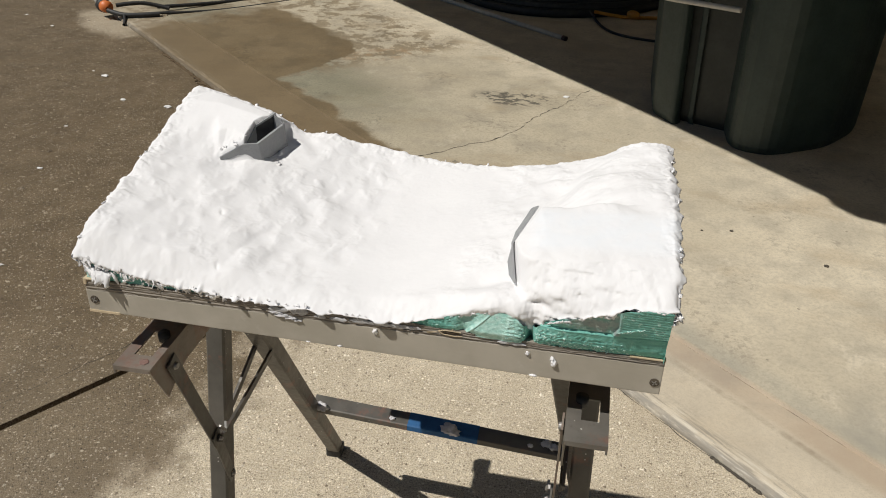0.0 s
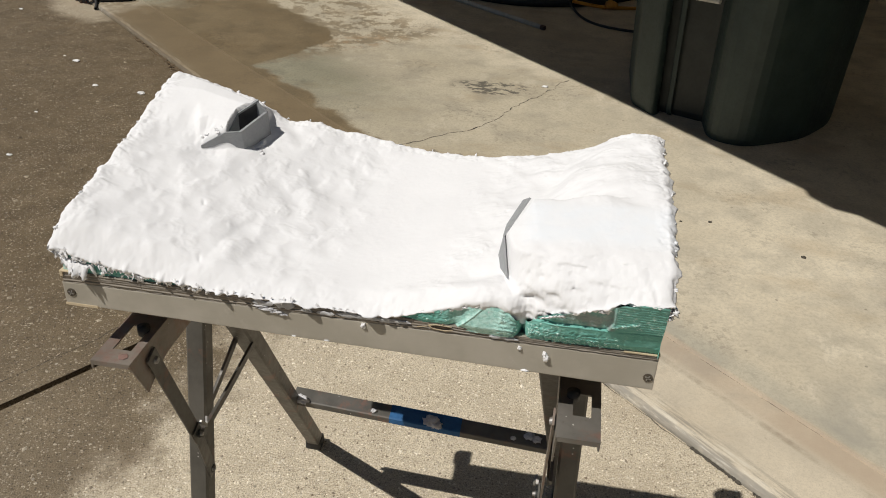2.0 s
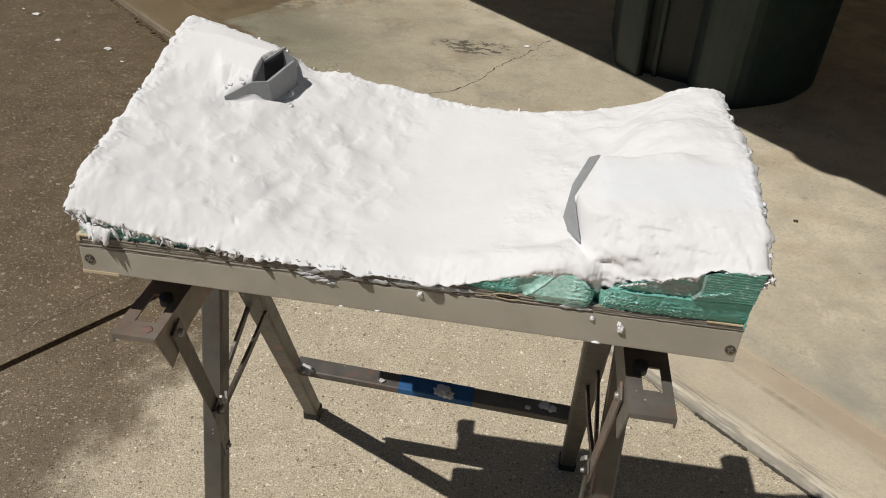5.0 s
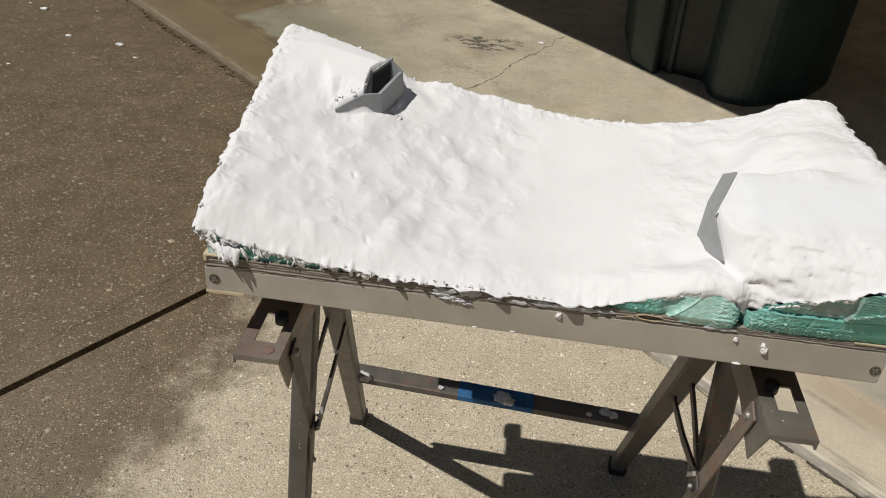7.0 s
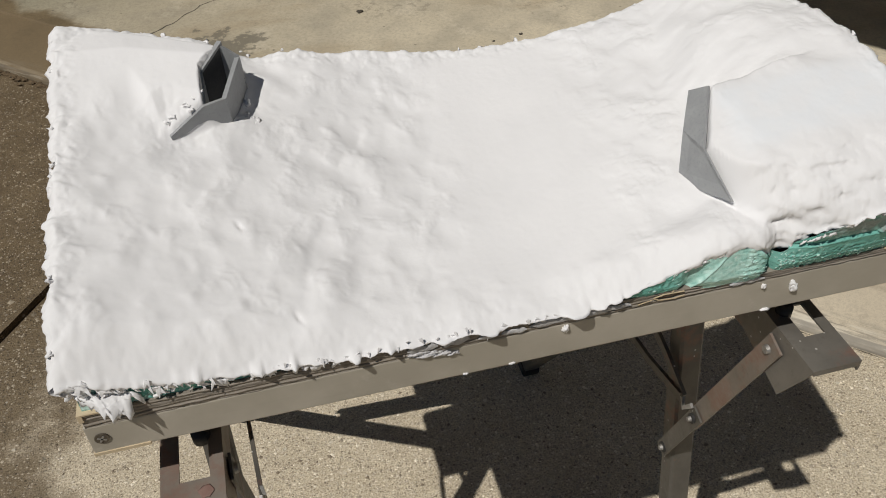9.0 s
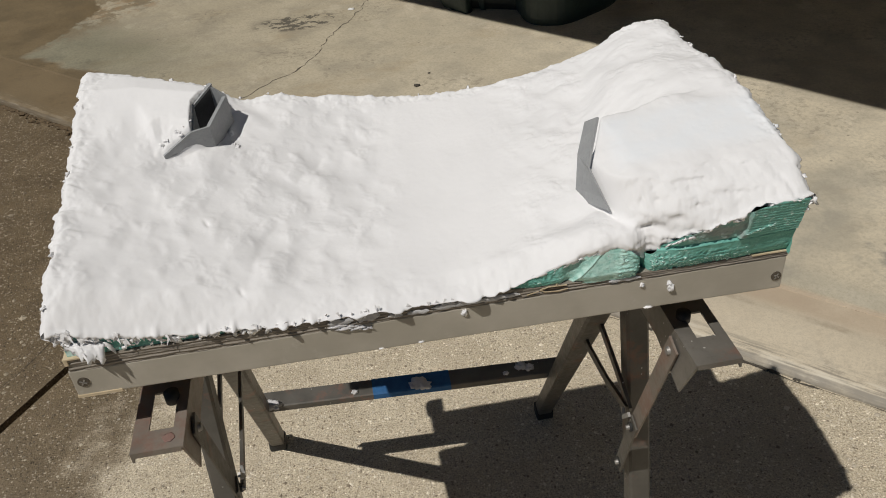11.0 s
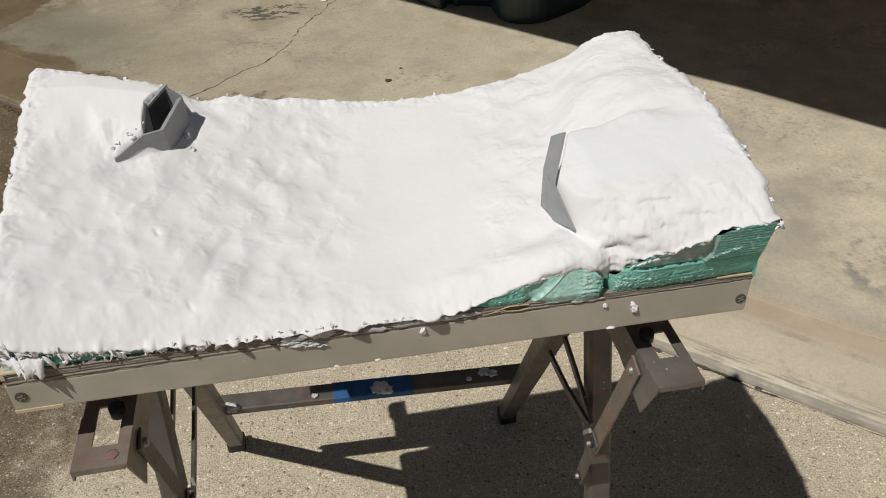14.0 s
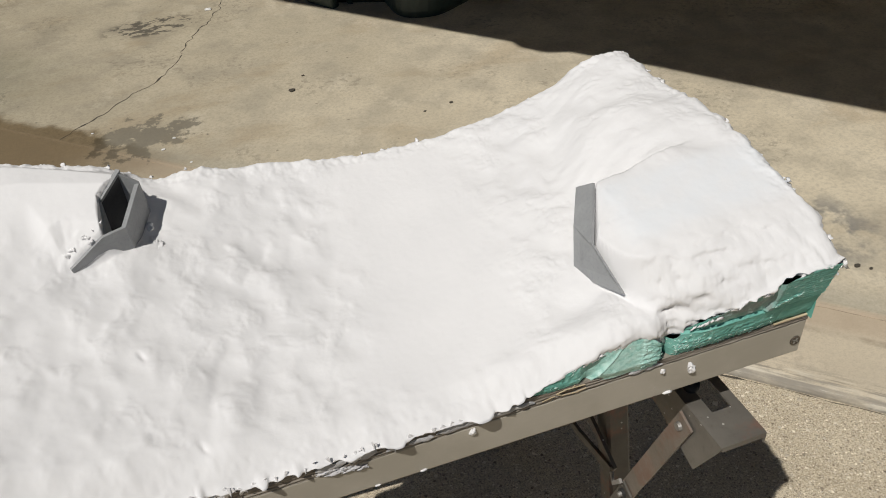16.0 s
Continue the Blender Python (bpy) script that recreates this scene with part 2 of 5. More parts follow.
    dry = n.math("MULTIPLY", n.ramp(n.math("ADD", u, n.math("MULTIPLY", rag, 3)), -4.02, -4.3), 0.85)
    gut = n.math("MULTIPLY", gut, n.math("SUBTRACT", 1.0, dry))
    spl = n.math("MULTIPLY", n.ramp(n.noise(8.5, 6, 0.72), 0.49, 0.53), n.math("MULTIPLY", n.ramp(u, -2.62, -2.85), n.ramp(v, 1.62, 1.4)))
    wet = n.math("MAXIMUM", gut, n.math("MULTIPLY", spl, 0.7))
    damp = n.math("MULTIPLY", n.math("MULTIPLY", n.ramp(n.math("ADD", u, n.math("MULTIPLY", mid, 0.5)), -1.35, -2.3), n.ramp(n.math("ADD", v, n.math("MULTIPLY", mid, 0.4)), 1.12, 0.75)), n.ramp(v, 0.2, 0.3))
    col = n.mix(n.math("MULTIPLY", n.math("MULTIPLY", damp, 0.9), n.math("SUBTRACT", 1.0, wet)), col, n.mix(1.0, col, (0.52, 0.555, 0.525), "MULTIPLY"))
    worn = n.math("MULTIPLY", n.math("MULTIPLY", n.ramp(v, 0.030, 0.022), n.ramp(v, 0.010, 0.015)), n.ramp(n.noise(18, 4), 0.35, 0.6, 0.0, 0.6))
    grime = n.math("MULTIPLY", n.ramp(v, 0.016, 0.010), n.ramp(n.noise(14, 5, 0.65), 0.3, 0.6, 0.45, 0.95))
    col = n.mix(grime, col, (0.30, 0.275, 0.235))
    worn = n.math("MULTIPLY", worn, n.ramp(u, -1.5, -0.7, 0.35, 1.0))
    wet = n.math("MULTIPLY", wet, n.math("SUBTRACT", 1.0, n.math("MULTIPLY", worn, 0.6)))
    col = n.mix(worn, col, (0.62, 0.57, 0.475))
    col = n.mix(wet, col, n.mix(1.0, col, (0.46, 0.40, 0.32), "MULTIPLY"))
    col = n.mix(n.math("MULTIPLY", n.ramp(tide, 1.0, 0.3), n.ramp(n.noise(11, 6, 0.7), 0.48, 0.60, 0.0, 0.55)), col, (0.32, 0.215, 0.12))
    # Dirt drawn out along the kerb's worn edge.
    drawn = n.noise(1.0, 5, 0.65, n.vec(n.math("MULTIPLY", u, 7.0), n.math("MULTIPLY", v, 90.0), 0.0))
    edge = n.math("MULTIPLY", n.ramp(v, 0.075, 0.03), n.ramp(u, -1.4, -0.7, 0.3, 1.0))
    col = n.mix(n.math("MULTIPLY", edge, n.ramp(drawn, 0.48, 0.60, 0.0, 0.75)), col, (0.27, 0.245, 0.205))
    col = n.mix(n.math("MULTIPLY", edge, n.ramp(drawn, 0.46, 0.36, 0.0, 0.6)), col, (0.68, 0.63, 0.53))
    rough = n.math("SUBTRACT", 0.86, n.math("MULTIPLY", wet, 0.38))
    return n.done(col, rough, 0, n.bump(n.math("ADD", fine, mid), 0.15, 0.002), 0.35)


def plain(name, a, b, scale=20.0, rough=0.7, metal=0.0, bump=0.15, dist=0.001, spec=0.5):
    n = Nodes(name)
    f = n.noise(scale, 5, 0.6)
    g = n.noise(scale * 7, 4, 0.65)
    col = n.mix(n.ramp(f, 0.3, 0.7), a, b)
    col = n.mix(n.ramp(g, 0.5, 0.8, 0, 0.35), col, tuple(0.6 * v for v in a))
    return n.done(col, n.ramp(g, 0.2, 0.8, rough - 0.08, rough + 0.08), metal, n.bump(g, bump, dist), spec)


def snow_material():
    n = Nodes("white_paste_snow")
    f, g, h = n.noise(55, 3, 0.5), n.noise(200, 3, 0.55), n.noise(900, 3, 0.7)
    patchy = n.ramp(n.noise(14, 3), 0.45, 0.65, 0.0, 1.0)
    col = n.mix(n.ramp(n.noise(9, 4), 0.3, 0.7), (0.765, 0.758, 0.765), (0.82, 0.812, 0.818))
    col = n.mix(n.math("MULTIPLY", n.ramp(g, 0.6, 0.8, 0, 0.18), patchy), col, (0.72, 0.705, 0.705))
    x, y, z = n.split()
    thin = n.math("MULTIPLY", n.math("MULTIPLY", n.ramp(x, 0.152, 0.172), n.ramp(y, -0.115, -0.095)), n.ramp(y, -0.035, -0.055))
    col = n.mix(n.math("MULTIPLY", thin, n.ramp(f, 0.3, 0.7, 0.4, 0.8)), col, (0.775, 0.80, 0.835))
    grain = n.math("MULTIPLY", g, patchy)
    nor = n.bump(h, 0.08, 0.0003, n.bump(grain, 0.22, 0.0010, n.bump(f, 0.22, 0.0016)))
    return n.done(col, 0.8, 0, nor, 0.25)


def foam_material():
    n = Nodes("green_foam_board")
    x, y, z = n.split()
    rip, bead = n.noise(170, 5, 0.72), n.cells(420, "Distance")
    broad = n.noise(22, 4, 0.6)
    line = n.noise(1.0, 4, 0.6, n.stretch(30, 30, 520))
    col = n.mix(n.ramp(broad, 0.3, 0.7), (0.15, 0.42, 0.355), (0.235, 0.53, 0.46))
    col = n.mix(n.ramp(line, 0.55, 0.72, 0, 0.35), col, (0.10, 0.33, 0.275))
    flake = n.math("MULTIPLY", n.ramp(rip, 0.56, 0.66), n.ramp(broad, 0.42, 0.56, 0.15, 0.9))
    col = n.mix(flake, col, (0.60, 0.82, 0.76))
    col = n.mix(n.ramp(rip, 0.40, 0.30, 0, 0.5), col, (0.08, 0.27, 0.22))
    # Sunlight on the bulge painted as a paler tone, together with paste dust.
    lit_dust = n.math("MULTIPLY", n.math("MULTIPLY", n.ramp(x, 0.085, 0.12), n.ramp(x, 0.168, 0.152)), n.ramp(rip, 0.34, 0.58, 0.30, 0.75))
    col = n.mix(lit_dust, col, (0.60, 0.83, 0.76))
    # Shade and rubbed-in paste painted grey on the set-back sheet; paste along the foot of the other end.
    back = n.math("MULTIPLY", n.math("MULTIPLY", n.ramp(x, 0.195, 0.215), n.ramp(x, 0.256, 0.250)), n.ramp(z, 0.058, 0.061))
    col = n.mix(n.math("MULTIPLY", back, n.ramp(n.noise(60, 4), 0.35, 0.6, 0.3, 0.85)), col, (0.36, 0.385, 0.38))
    foot = n.math("MULTIPLY", n.ramp(x, -0.16, -0.20), n.ramp(n.noise(75, 4), 0.50, 0.60, 0.0, 0.8))
    col = n.mix(foot, col, (0.62, 0.78, 0.75))
    return n.done(col, 0.72, 0, n.bump(bead, 0.12, 0.0006, n.bump(rip, 0.6, 0.0014)), 0.3)


def ply_material():
    n = Nodes("plywood_edge")
    x, y, z = n.split()
    wave = n.noise(6, 4, 0.6)
    band = n.math("SINE", n.math("ADD", n.math("MULTIPLY", z, 2300.0), n.math("MULTIPLY", wave, 7.0)))
    grain = n.noise(1.0, 5, 0.7, n.stretch(45, 45, 1400))
    col = n.mix(n.ramp(band, -0.5, 0.6), (0.235, 0.205, 0.172), (0.30, 0.267, 0.228))
    col = n.mix(n.ramp(grain, 0.48, 0.70, 0, 0.45), col, (0.17, 0.145, 0.118))
    col = n.mix(n.ramp(n.noise(60, 4), 0.5, 0.75, 0, 0.4), col, (0.37, 0.335, 0.29))
    return n.done(col, 0.85, 0, n.bump(n.math("ADD", grain, band), 0.4, 0.0015), 0.2)


def painted_wood_material():
    n = Nodes("taupe_painted_wood")
    grain = n.noise(1.0, 5, 0.65, n.stretch(14, 14, 260))
    dirt = n.noise(16, 5, 0.6)
    col = n.mix(n.ramp(dirt, 0.35, 0.7), (0.385, 0.352, 0.293), (0.455, 0.418, 0.355))
    col = n.mix(n.ramp(grain, 0.55, 0.8, 0, 0.25), col, (0.29, 0.262, 0.218))
    col = n.mix(n.ramp(n.noise(45, 5, 0.7), 0.60, 0.72, 0, 0.30), col, (0.54, 0.51, 0.465))
    return n.done(col, 0.55, 0, n.bump(grain, 0.12, 0.001), 0.4)


def steel_material(name="worn_grey_steel", low=0.55, full=0.6, a=(0.085, 0.08, 0.07), b=(0.135, 0.125, 0.11)):
    n = Nodes(name)
    f, g, h = n.noise(14, 5, 0.6), n.noise(90, 5, 0.7), n.noise(420, 3, 0.6)
    col = n.mix(n.ramp(f, 0.3, 0.7), a, b)
    col = n.mix(n.ramp(g, 0.55, 0.8, 0, 0.5), col, (0.10, 0.085, 0.07))
    rust = n.math("MULTIPLY", n.ramp(n.noise(16, 5, 0.7), low, low + 0.12), n.ramp(g, 0.25, 0.6))
    col = n.mix(n.math("MULTIPLY", rust, full), col, (0.25, 0.115, 0.08))
    dot = n.math("MULTIPLY", n.ramp(n.cells(130, "Distance"), 0.16, 0.10), n.ramp(n.split(n.cells(130, "Color"))[0], 0.86, 0.88))
    col = n.mix(n.math("MULTIPLY", dot, 0.8), col, (0.62, 0.60, 0.57))
    return n.done(col, n.ramp(g, 0.2, 0.8, 0.38, 0.6), 0.25, n.bump(g, 0.15, 0.0008), 0.5)


AGGREGATE, SLAB_MAT = aggregate_material(), slab_material()
SNOW, FOAM, PLY, TAUPE, STEEL = snow_material(), foam_material(), ply_material(), painted_wood_material(), steel_material()
# Copies of the steel with sunlight on the rails put into a lighter base; rust varies.
STEEL_RUSTY = steel_material("lit_rusty_steel", 0.46, 0.45, (0.165, 0.142, 0.118), (0.255, 0.222, 0.19))
STEEL_LIT = steel_material("lit_grey_steel", 0.56, 0.5, (0.135, 0.125, 0.11), (0.20, 0.186, 0.165))
RAW_WOOD = plain("raw_pine", (0.50, 0.40, 0.26), (0.62, 0.51, 0.35), 30, 0.8)
JAW_WOOD = plain("worn_bench_wood", (0.28, 0.2, 0.12), (0.4, 0.29, 0.18), 18, 0.75)
PANEL_GREY = plain("grey_primer", (0.285, 0.292, 0.298), (0.33, 0.337, 0.343), 60, 0.6, 0.0, 0.08)
DARK_GREY = plain("dark_slot_grey", (0.028, 0.028, 0.03), (0.045, 0.045, 0.047), 60, 0.6)
RUBBER = plain("black_rubber", (0.018, 0.018, 0.018), (0.03, 0.03, 0.03), 40, 0.6)
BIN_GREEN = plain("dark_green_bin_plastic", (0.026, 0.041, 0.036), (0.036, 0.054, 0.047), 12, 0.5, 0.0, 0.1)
BIN_DARK = plain("darker_bin_plastic", (0.02, 0.024, 0.02), (0.03, 0.034, 0.03), 12, 0.5)
BRIGHT_STEEL = plain("bright_bolt_steel", (0.30, 0.29, 0.275), (0.40, 0.39, 0.375), 200, 0.55, 0.7)
TAPE_BLUE = plain("blue_masking_tape", (0.014, 0.085, 0.22), (0.020, 0.115, 0.29), 60, 0.7)
ORANGE = plain("orange_plastic", (0.62, 0.16, 0.04), (0.72, 0.21, 0.06), 60, 0.45)
YELLOW = plain("yellow_cable", (0.5, 0.22, 0.03), (0.6, 0.28, 0.04), 60, 0.5)
PALE_PIPE = plain("grey_plastic_pipe", (0.46, 0.44, 0.40), (0.56, 0.54, 0.50), 30, 0.5)
PLASTER = plain("house_plaster", (0.34, 0.34, 0.33), (0.40, 0.40, 0.39), 8, 0.9)
CARD = plain("grey_ceiling_board", (0.58, 0.58, 0.57), (0.64, 0.64, 0.63), 8, 0.9)
CAP_RED = plain("rusty_cap", (0.06, 0.032, 0.026), (0.09, 0.045, 0.036), 60, 0.7)
PAINT_RED = plain("faded_red_paint", (0.205, 0.115, 0.095), (0.225, 0.15, 0.125), 300, 0.7)
CRUMB = plain("dry_paste_crumb", (0.55, 0.54, 0.55), (0.68, 0.67, 0.68), 90, 0.85, 0, 0.6, 0.002)


# ---- mesh helpers ----
def mesh(name, bm, material, smooth=False):
    me = bpy.data.meshes.new(name)
    bm.normal_update()
    bm.to_mesh(me)
    bm.free()
    me.materials.append(material)
    if smooth:
        for p in me.polygons:
            p.use_smooth = True
    return me


def part(name, bm, material, parent, label="", smooth=False):
    ob = new(name, mesh(name, bm, material, smooth))
    ob.parent = parent
    if label:
        ob["label"] = label
    return ob


def thing(name, bm, material, label, category, group="", kind="", smooth=False):
    return tagged(new(name, mesh(name, bm, material, smooth)), label, category, group, kind)


def holder(name, label, category, group="", at=(0, 0, 0)):
    ob = tagged(new(name), label, category, group)
    ob.location = at
    return ob


def box(bm, x0, x1, y0, y1, z0, z1, bevel=0.0, m=None):
    made = bmesh.ops.create_cube(bm, size=1.0, matrix=Matrix.Translation(((x0 + x1) / 2, (y0 + y1) / 2, (z0 + z1) / 2)) @ Matrix.Diagonal((x1 - x0, y1 - y0, z1 - z0, 1)))
    vs = made["verts"]
    if bevel:
        es = list({e for v in vs for e in v.link_edges})
        out = bmesh.ops.bevel(bm, geom=es, offset=bevel, segments=2, affect="EDGES", profile=0.6)
        vs = list({v for f in out["faces"] for v in f.verts} | {v for v in vs if v.is_valid})
    if m is not None:
        bmesh.ops.transform(bm, matrix=m, verts=vs)
    return bm


def beam(bm, a, b, wide, deep, up=(0, 0, 1), bevel=0.001, hollow=0.0):
    """A bar from a to b; its width lies across the way and up. hollow: wall thickness of an open channel."""
    a, b = Vector(a), Vector(b)
    way = (b - a).normalized()
    side = way.cross(Vector(up)).normalized()
    over = side.cross(way)
    m = Matrix((side, over, way)).transposed().to_4x4()
    m.translation = a
    long = (b - a).length
    if hollow:
        box(bm, -wide / 2, wide / 2, deep / 2 - hollow, deep / 2, 0, long, 0, m)
        box(bm, -wide / 2, -wide / 2 + hollow, -deep / 2, deep / 2 - hollow, 0, long, 0, m)
        box(bm, wide / 2 - hollow, wide / 2, -deep / 2, deep / 2 - hollow, 0, long, 0, m)
    else:
        box(bm, -wide / 2, wide / 2, -deep / 2, deep / 2, 0, long, bevel, m)
    return bm


def rod(bm, a, b, r, sides=12, r2=None):
    a, b = Vector(a), Vector(b)
    m = (b - a).to_track_quat("Z", "Y").to_matrix().to_4x4()
    m.translation = (a + b) / 2
    bmesh.ops.create_cone(bm, cap_ends=True, segments=sides, radius1=r, radius2=r if r2 is None else r2, depth=(b - a).length, matrix=m)
    return bm


def lump(bm, at, r, seed, squash=(1, 1, 1), sub=2, rough=0.35):
    vs = bmesh.ops.create_icosphere(bm, subdivisions=sub, radius=1.0)["verts"]
    for v in vs:
        k = 1 + rough * noise.noise(v.co * 1.7 + Vector((seed * 3.1, seed, 0))) + rough * 0.6 * noise.noise(v.co * 4.3 + Vector((seed, 0, seed * 2.3)))
        v.co = Vector(at) + Vector((v.co.x * squash[0], v.co.y * squash[1], v.co.z * squash[2])) * (r * k)
    return bm


def tube(name, points, r, material, cyclic=False):
    cu = bpy.data.curves.new(name, "CURVE")
    cu.dimensions, cu.bevel_depth, cu.bevel_resolution, cu.resolution_u = "3D", r, 3, 10
    sp = cu.splines.new("NURBS")
    sp.points.add(len(points) - 1)
    for p, q in zip(sp.points, points):
        p.co = (*q, 1)
    sp.use_endpoint_u, sp.order_u, sp.use_cyclic_u = True, 3, cyclic
    tmp = bpy.data.objects.new(name, cu)
    me = bpy.data.meshes.new_from_object(tmp)
    bpy.data.objects.remove(tmp)
    me.materials.clear()
    me.materials.append(material)
    for p in me.polygons:
        p.use_smooth = True
    return me


def prism(bm, outline, z0, z1):
    low = [bm.verts.new((x, y, z0)) for x, y in outline]
    top = [bm.verts.new((x, y, z1)) for x, y in outline]
    bm.faces.new(low[::-1])
    bm.faces.new(top)
    for i in range(len(low)):
        j = (i + 1) % len(low)
        bm.faces.new((low[i], low[j], top[j], top[i]))
    return bm


# ---- ground ----
far = 60.0
JOINT, JOINT_WAY = Vector((-0.926, 0.880)), Vector((0.552, 0.834)).normalized()
JOINT_OUT = Vector((JOINT_WAY.y, -JOINT_WAY.x))
# Where the joint meets the kerb, as a distance along the kerb.
ju, jv = uv(*JOINT)
reach = -jv / (JOINT_WAY.x * KERB_OUT[0] + JOINT_WAY.y * KERB_OUT[1])
mu = uv(*(JOINT + JOINT_WAY * reach))[0]
half = 0.0105
skew = half / abs(JOINT_OUT.x * KERB_WAY[0] + JOINT_OUT.y * KERB_WAY[1])
bm = bmesh.new()
down = JOINT - JOINT_WAY * far
for sign, end in ((1, far), (-1, -far)):
    rim = [xy(mu + sign * skew, 0.0), tuple(down + JOINT_OUT * half * sign), xy(end, -far), xy(end, 0.0)]
    prism(bm, rim if sign > 0 else rim[::-1], -0.3, 0.0)
prism(bm, [xy(mu - skew, -0.02), tuple(down - JOINT_OUT * half), tuple(down + JOINT_OUT * half), xy(mu + skew, -0.02)], -0.3, -0.018)
bmesh.ops.recalc_face_normals(bm, faces=bm.faces)
ground = thing("ground", bm, AGGREGATE, "tan exposed-aggregate concrete driveway, wet and brown on one side", "driveway", kind="structure")

bm = bmesh.new()
# Section of the kerb, threshold band, joint and garage floor, swept along the kerb.
section = [(0.0, -0.3), (0.0, -0.02), (0.001, 0.006), (0.004, 0.013), (0.012, 0.019), (0.028, SLAB), (0.268, SLAB + 0.001), (0.271, SLAB - 0.003), (0.274, SLAB - 0.003), (0.277, SLAB + 0.003), (far, SLAB + 0.003), (far, -0.3)]
rings = []
for k in range(-60, 61):
    u = k * 0.12 if abs(k) < 60 else math.copysign(far, k)
    ring = []
    for v, z in section:
        w = 0.004 * noise.noise((u * 2.2, 0, 3.3)) if v < 0.1 else 0.0
        ring.append(bm.verts.new((*xy(u, v + w), z)))
    rings.append(ring)
for a, b in zip(rings, rings[1:]):
    for i in range(len(section) - 1):
        bm.faces.new((a[i], b[i], b[i + 1], a[i + 1]))
bmesh.ops.recalc_face_normals(bm, faces=bm.faces)
slab = thing("pavement", bm, SLAB_MAT, "smooth worn concrete garage slab with a rounded kerb edge", "concrete slab", kind="structure")

# ---- garage that shades the slab ----
HEAD = 2.15
DROP = (HEAD - SLAB - 0.003)


def header_point(x, y):
    """The point of the header's lower edge whose shadow falls on the slab at x, y."""
    return Vector((x - SUN_X * DROP, y - SUN_Y * DROP))


HEAD_LINE = [header_point(*p) for p in ((-1.127, 4.87), (0.34, 3.27), (1.108, 2.382), (1.113, 2.325), (1.18, 2.238), (1.26, 2.205), (1.48, 1.962), (1.76, 1.595), (1.957, 1.35))]
edge_far, edge_mid, edge_near = HEAD_LINE[0], HEAD_LINE[2], HEAD_LINE[-1]
along = (edge_mid - edge_far).normalized()
inward = Vector((-along.y, along.x))
if inward.x < 0:
    inward = -inward


def garage_box(bm, s0, s1, d0, d1, z0, z1):
    pts = [edge_far + along * s + inward * d for s, d in ((s0, d0), (s1, d0), (s1, d1), (s0, d1))]
    prism(bm, [tuple(p) for p in pts], z0, z1)
    bmesh.ops.recalc_face_normals(bm, faces=bm.faces)


near_way = (edge_near - HEAD_LINE[-2]).normalized()
far_end, near_end = edge_far - along * 2.5, edge_near + near_way * 3.0
bm = bmesh.new()
prism(bm, [tuple(p) for p in [far_end] + HEAD_LINE + [near_end, near_end + inward * 0.2, edge_mid + inward * 0.25, far_end + inward * 0.2]], HEAD, 3.0)
bmesh.ops.recalc_face_normals(bm, faces=bm.faces)
thing("wall_header", bm, PLASTER, "plastered wall above the open garage doorway", "wall", kind="structure")
for name, args, mat, text in (
    ("wall_side_far", (-2.7, -2.5, 0.0, 6.0, 0.0, 3.0), PLASTER, "plastered side wall of the garage"),
    ("wall_side_near", (7.4, 7.6, 0.0, 6.0, 0.0, 3.0), PLASTER, "plastered side wall of the garage"),
    ("wall_back", (-2.5, 7.4, 5.8, 6.0, 0.0, 3.0), PLASTER, "plastered back wall of the garage"),
    ("ceiling", (-2.7, 7.6, 0.2, 6.0, 2.6, 2.8), CARD, "grey board ceiling of the garage"),
):
    bm = bmesh.new()
    garage_box(bm, *args)
    thing(name, bm, mat, text, "ceiling" if name == "ceiling" else "wall", kind="structure")

# ---- snow terrain ----
HILL = ((0.0132, 0.0038, 0.0321), (0.0137, 0.009, -0.0521), (0.0658, 0.1203, -0.1116), (-0.0141, -0.0225, 0.0567), (-0.0268, -0.0441, 0.0578))


def step(a, b, t):
    t = min(1.0, max(0.0, (t - a) / (b - a)))
    return t * t * (3 - 2 * t)


def hill(x, y):
    p, q = x / 0.3, y / 0.3
    return 0.9 + sum(c * p**i * q**j for i, row in enumerate(HILL) for j, c in enumerate(row))


def roof_left(x, y):
    """Snow roof of the back bunker: a tilted plane behind the slot line."""
    behind = y - (0.252 - 0.43 * (x + 0.178))
    return min(0.994 + 0.32 * (y - 0.199) - 0.006 * (x + 0.196), 1.0135 - 0.10 * max(0.0, x + 0.25) - 0.03 * min(0.0, x + 0.25)) - 0.55 * max(0.0, behind)


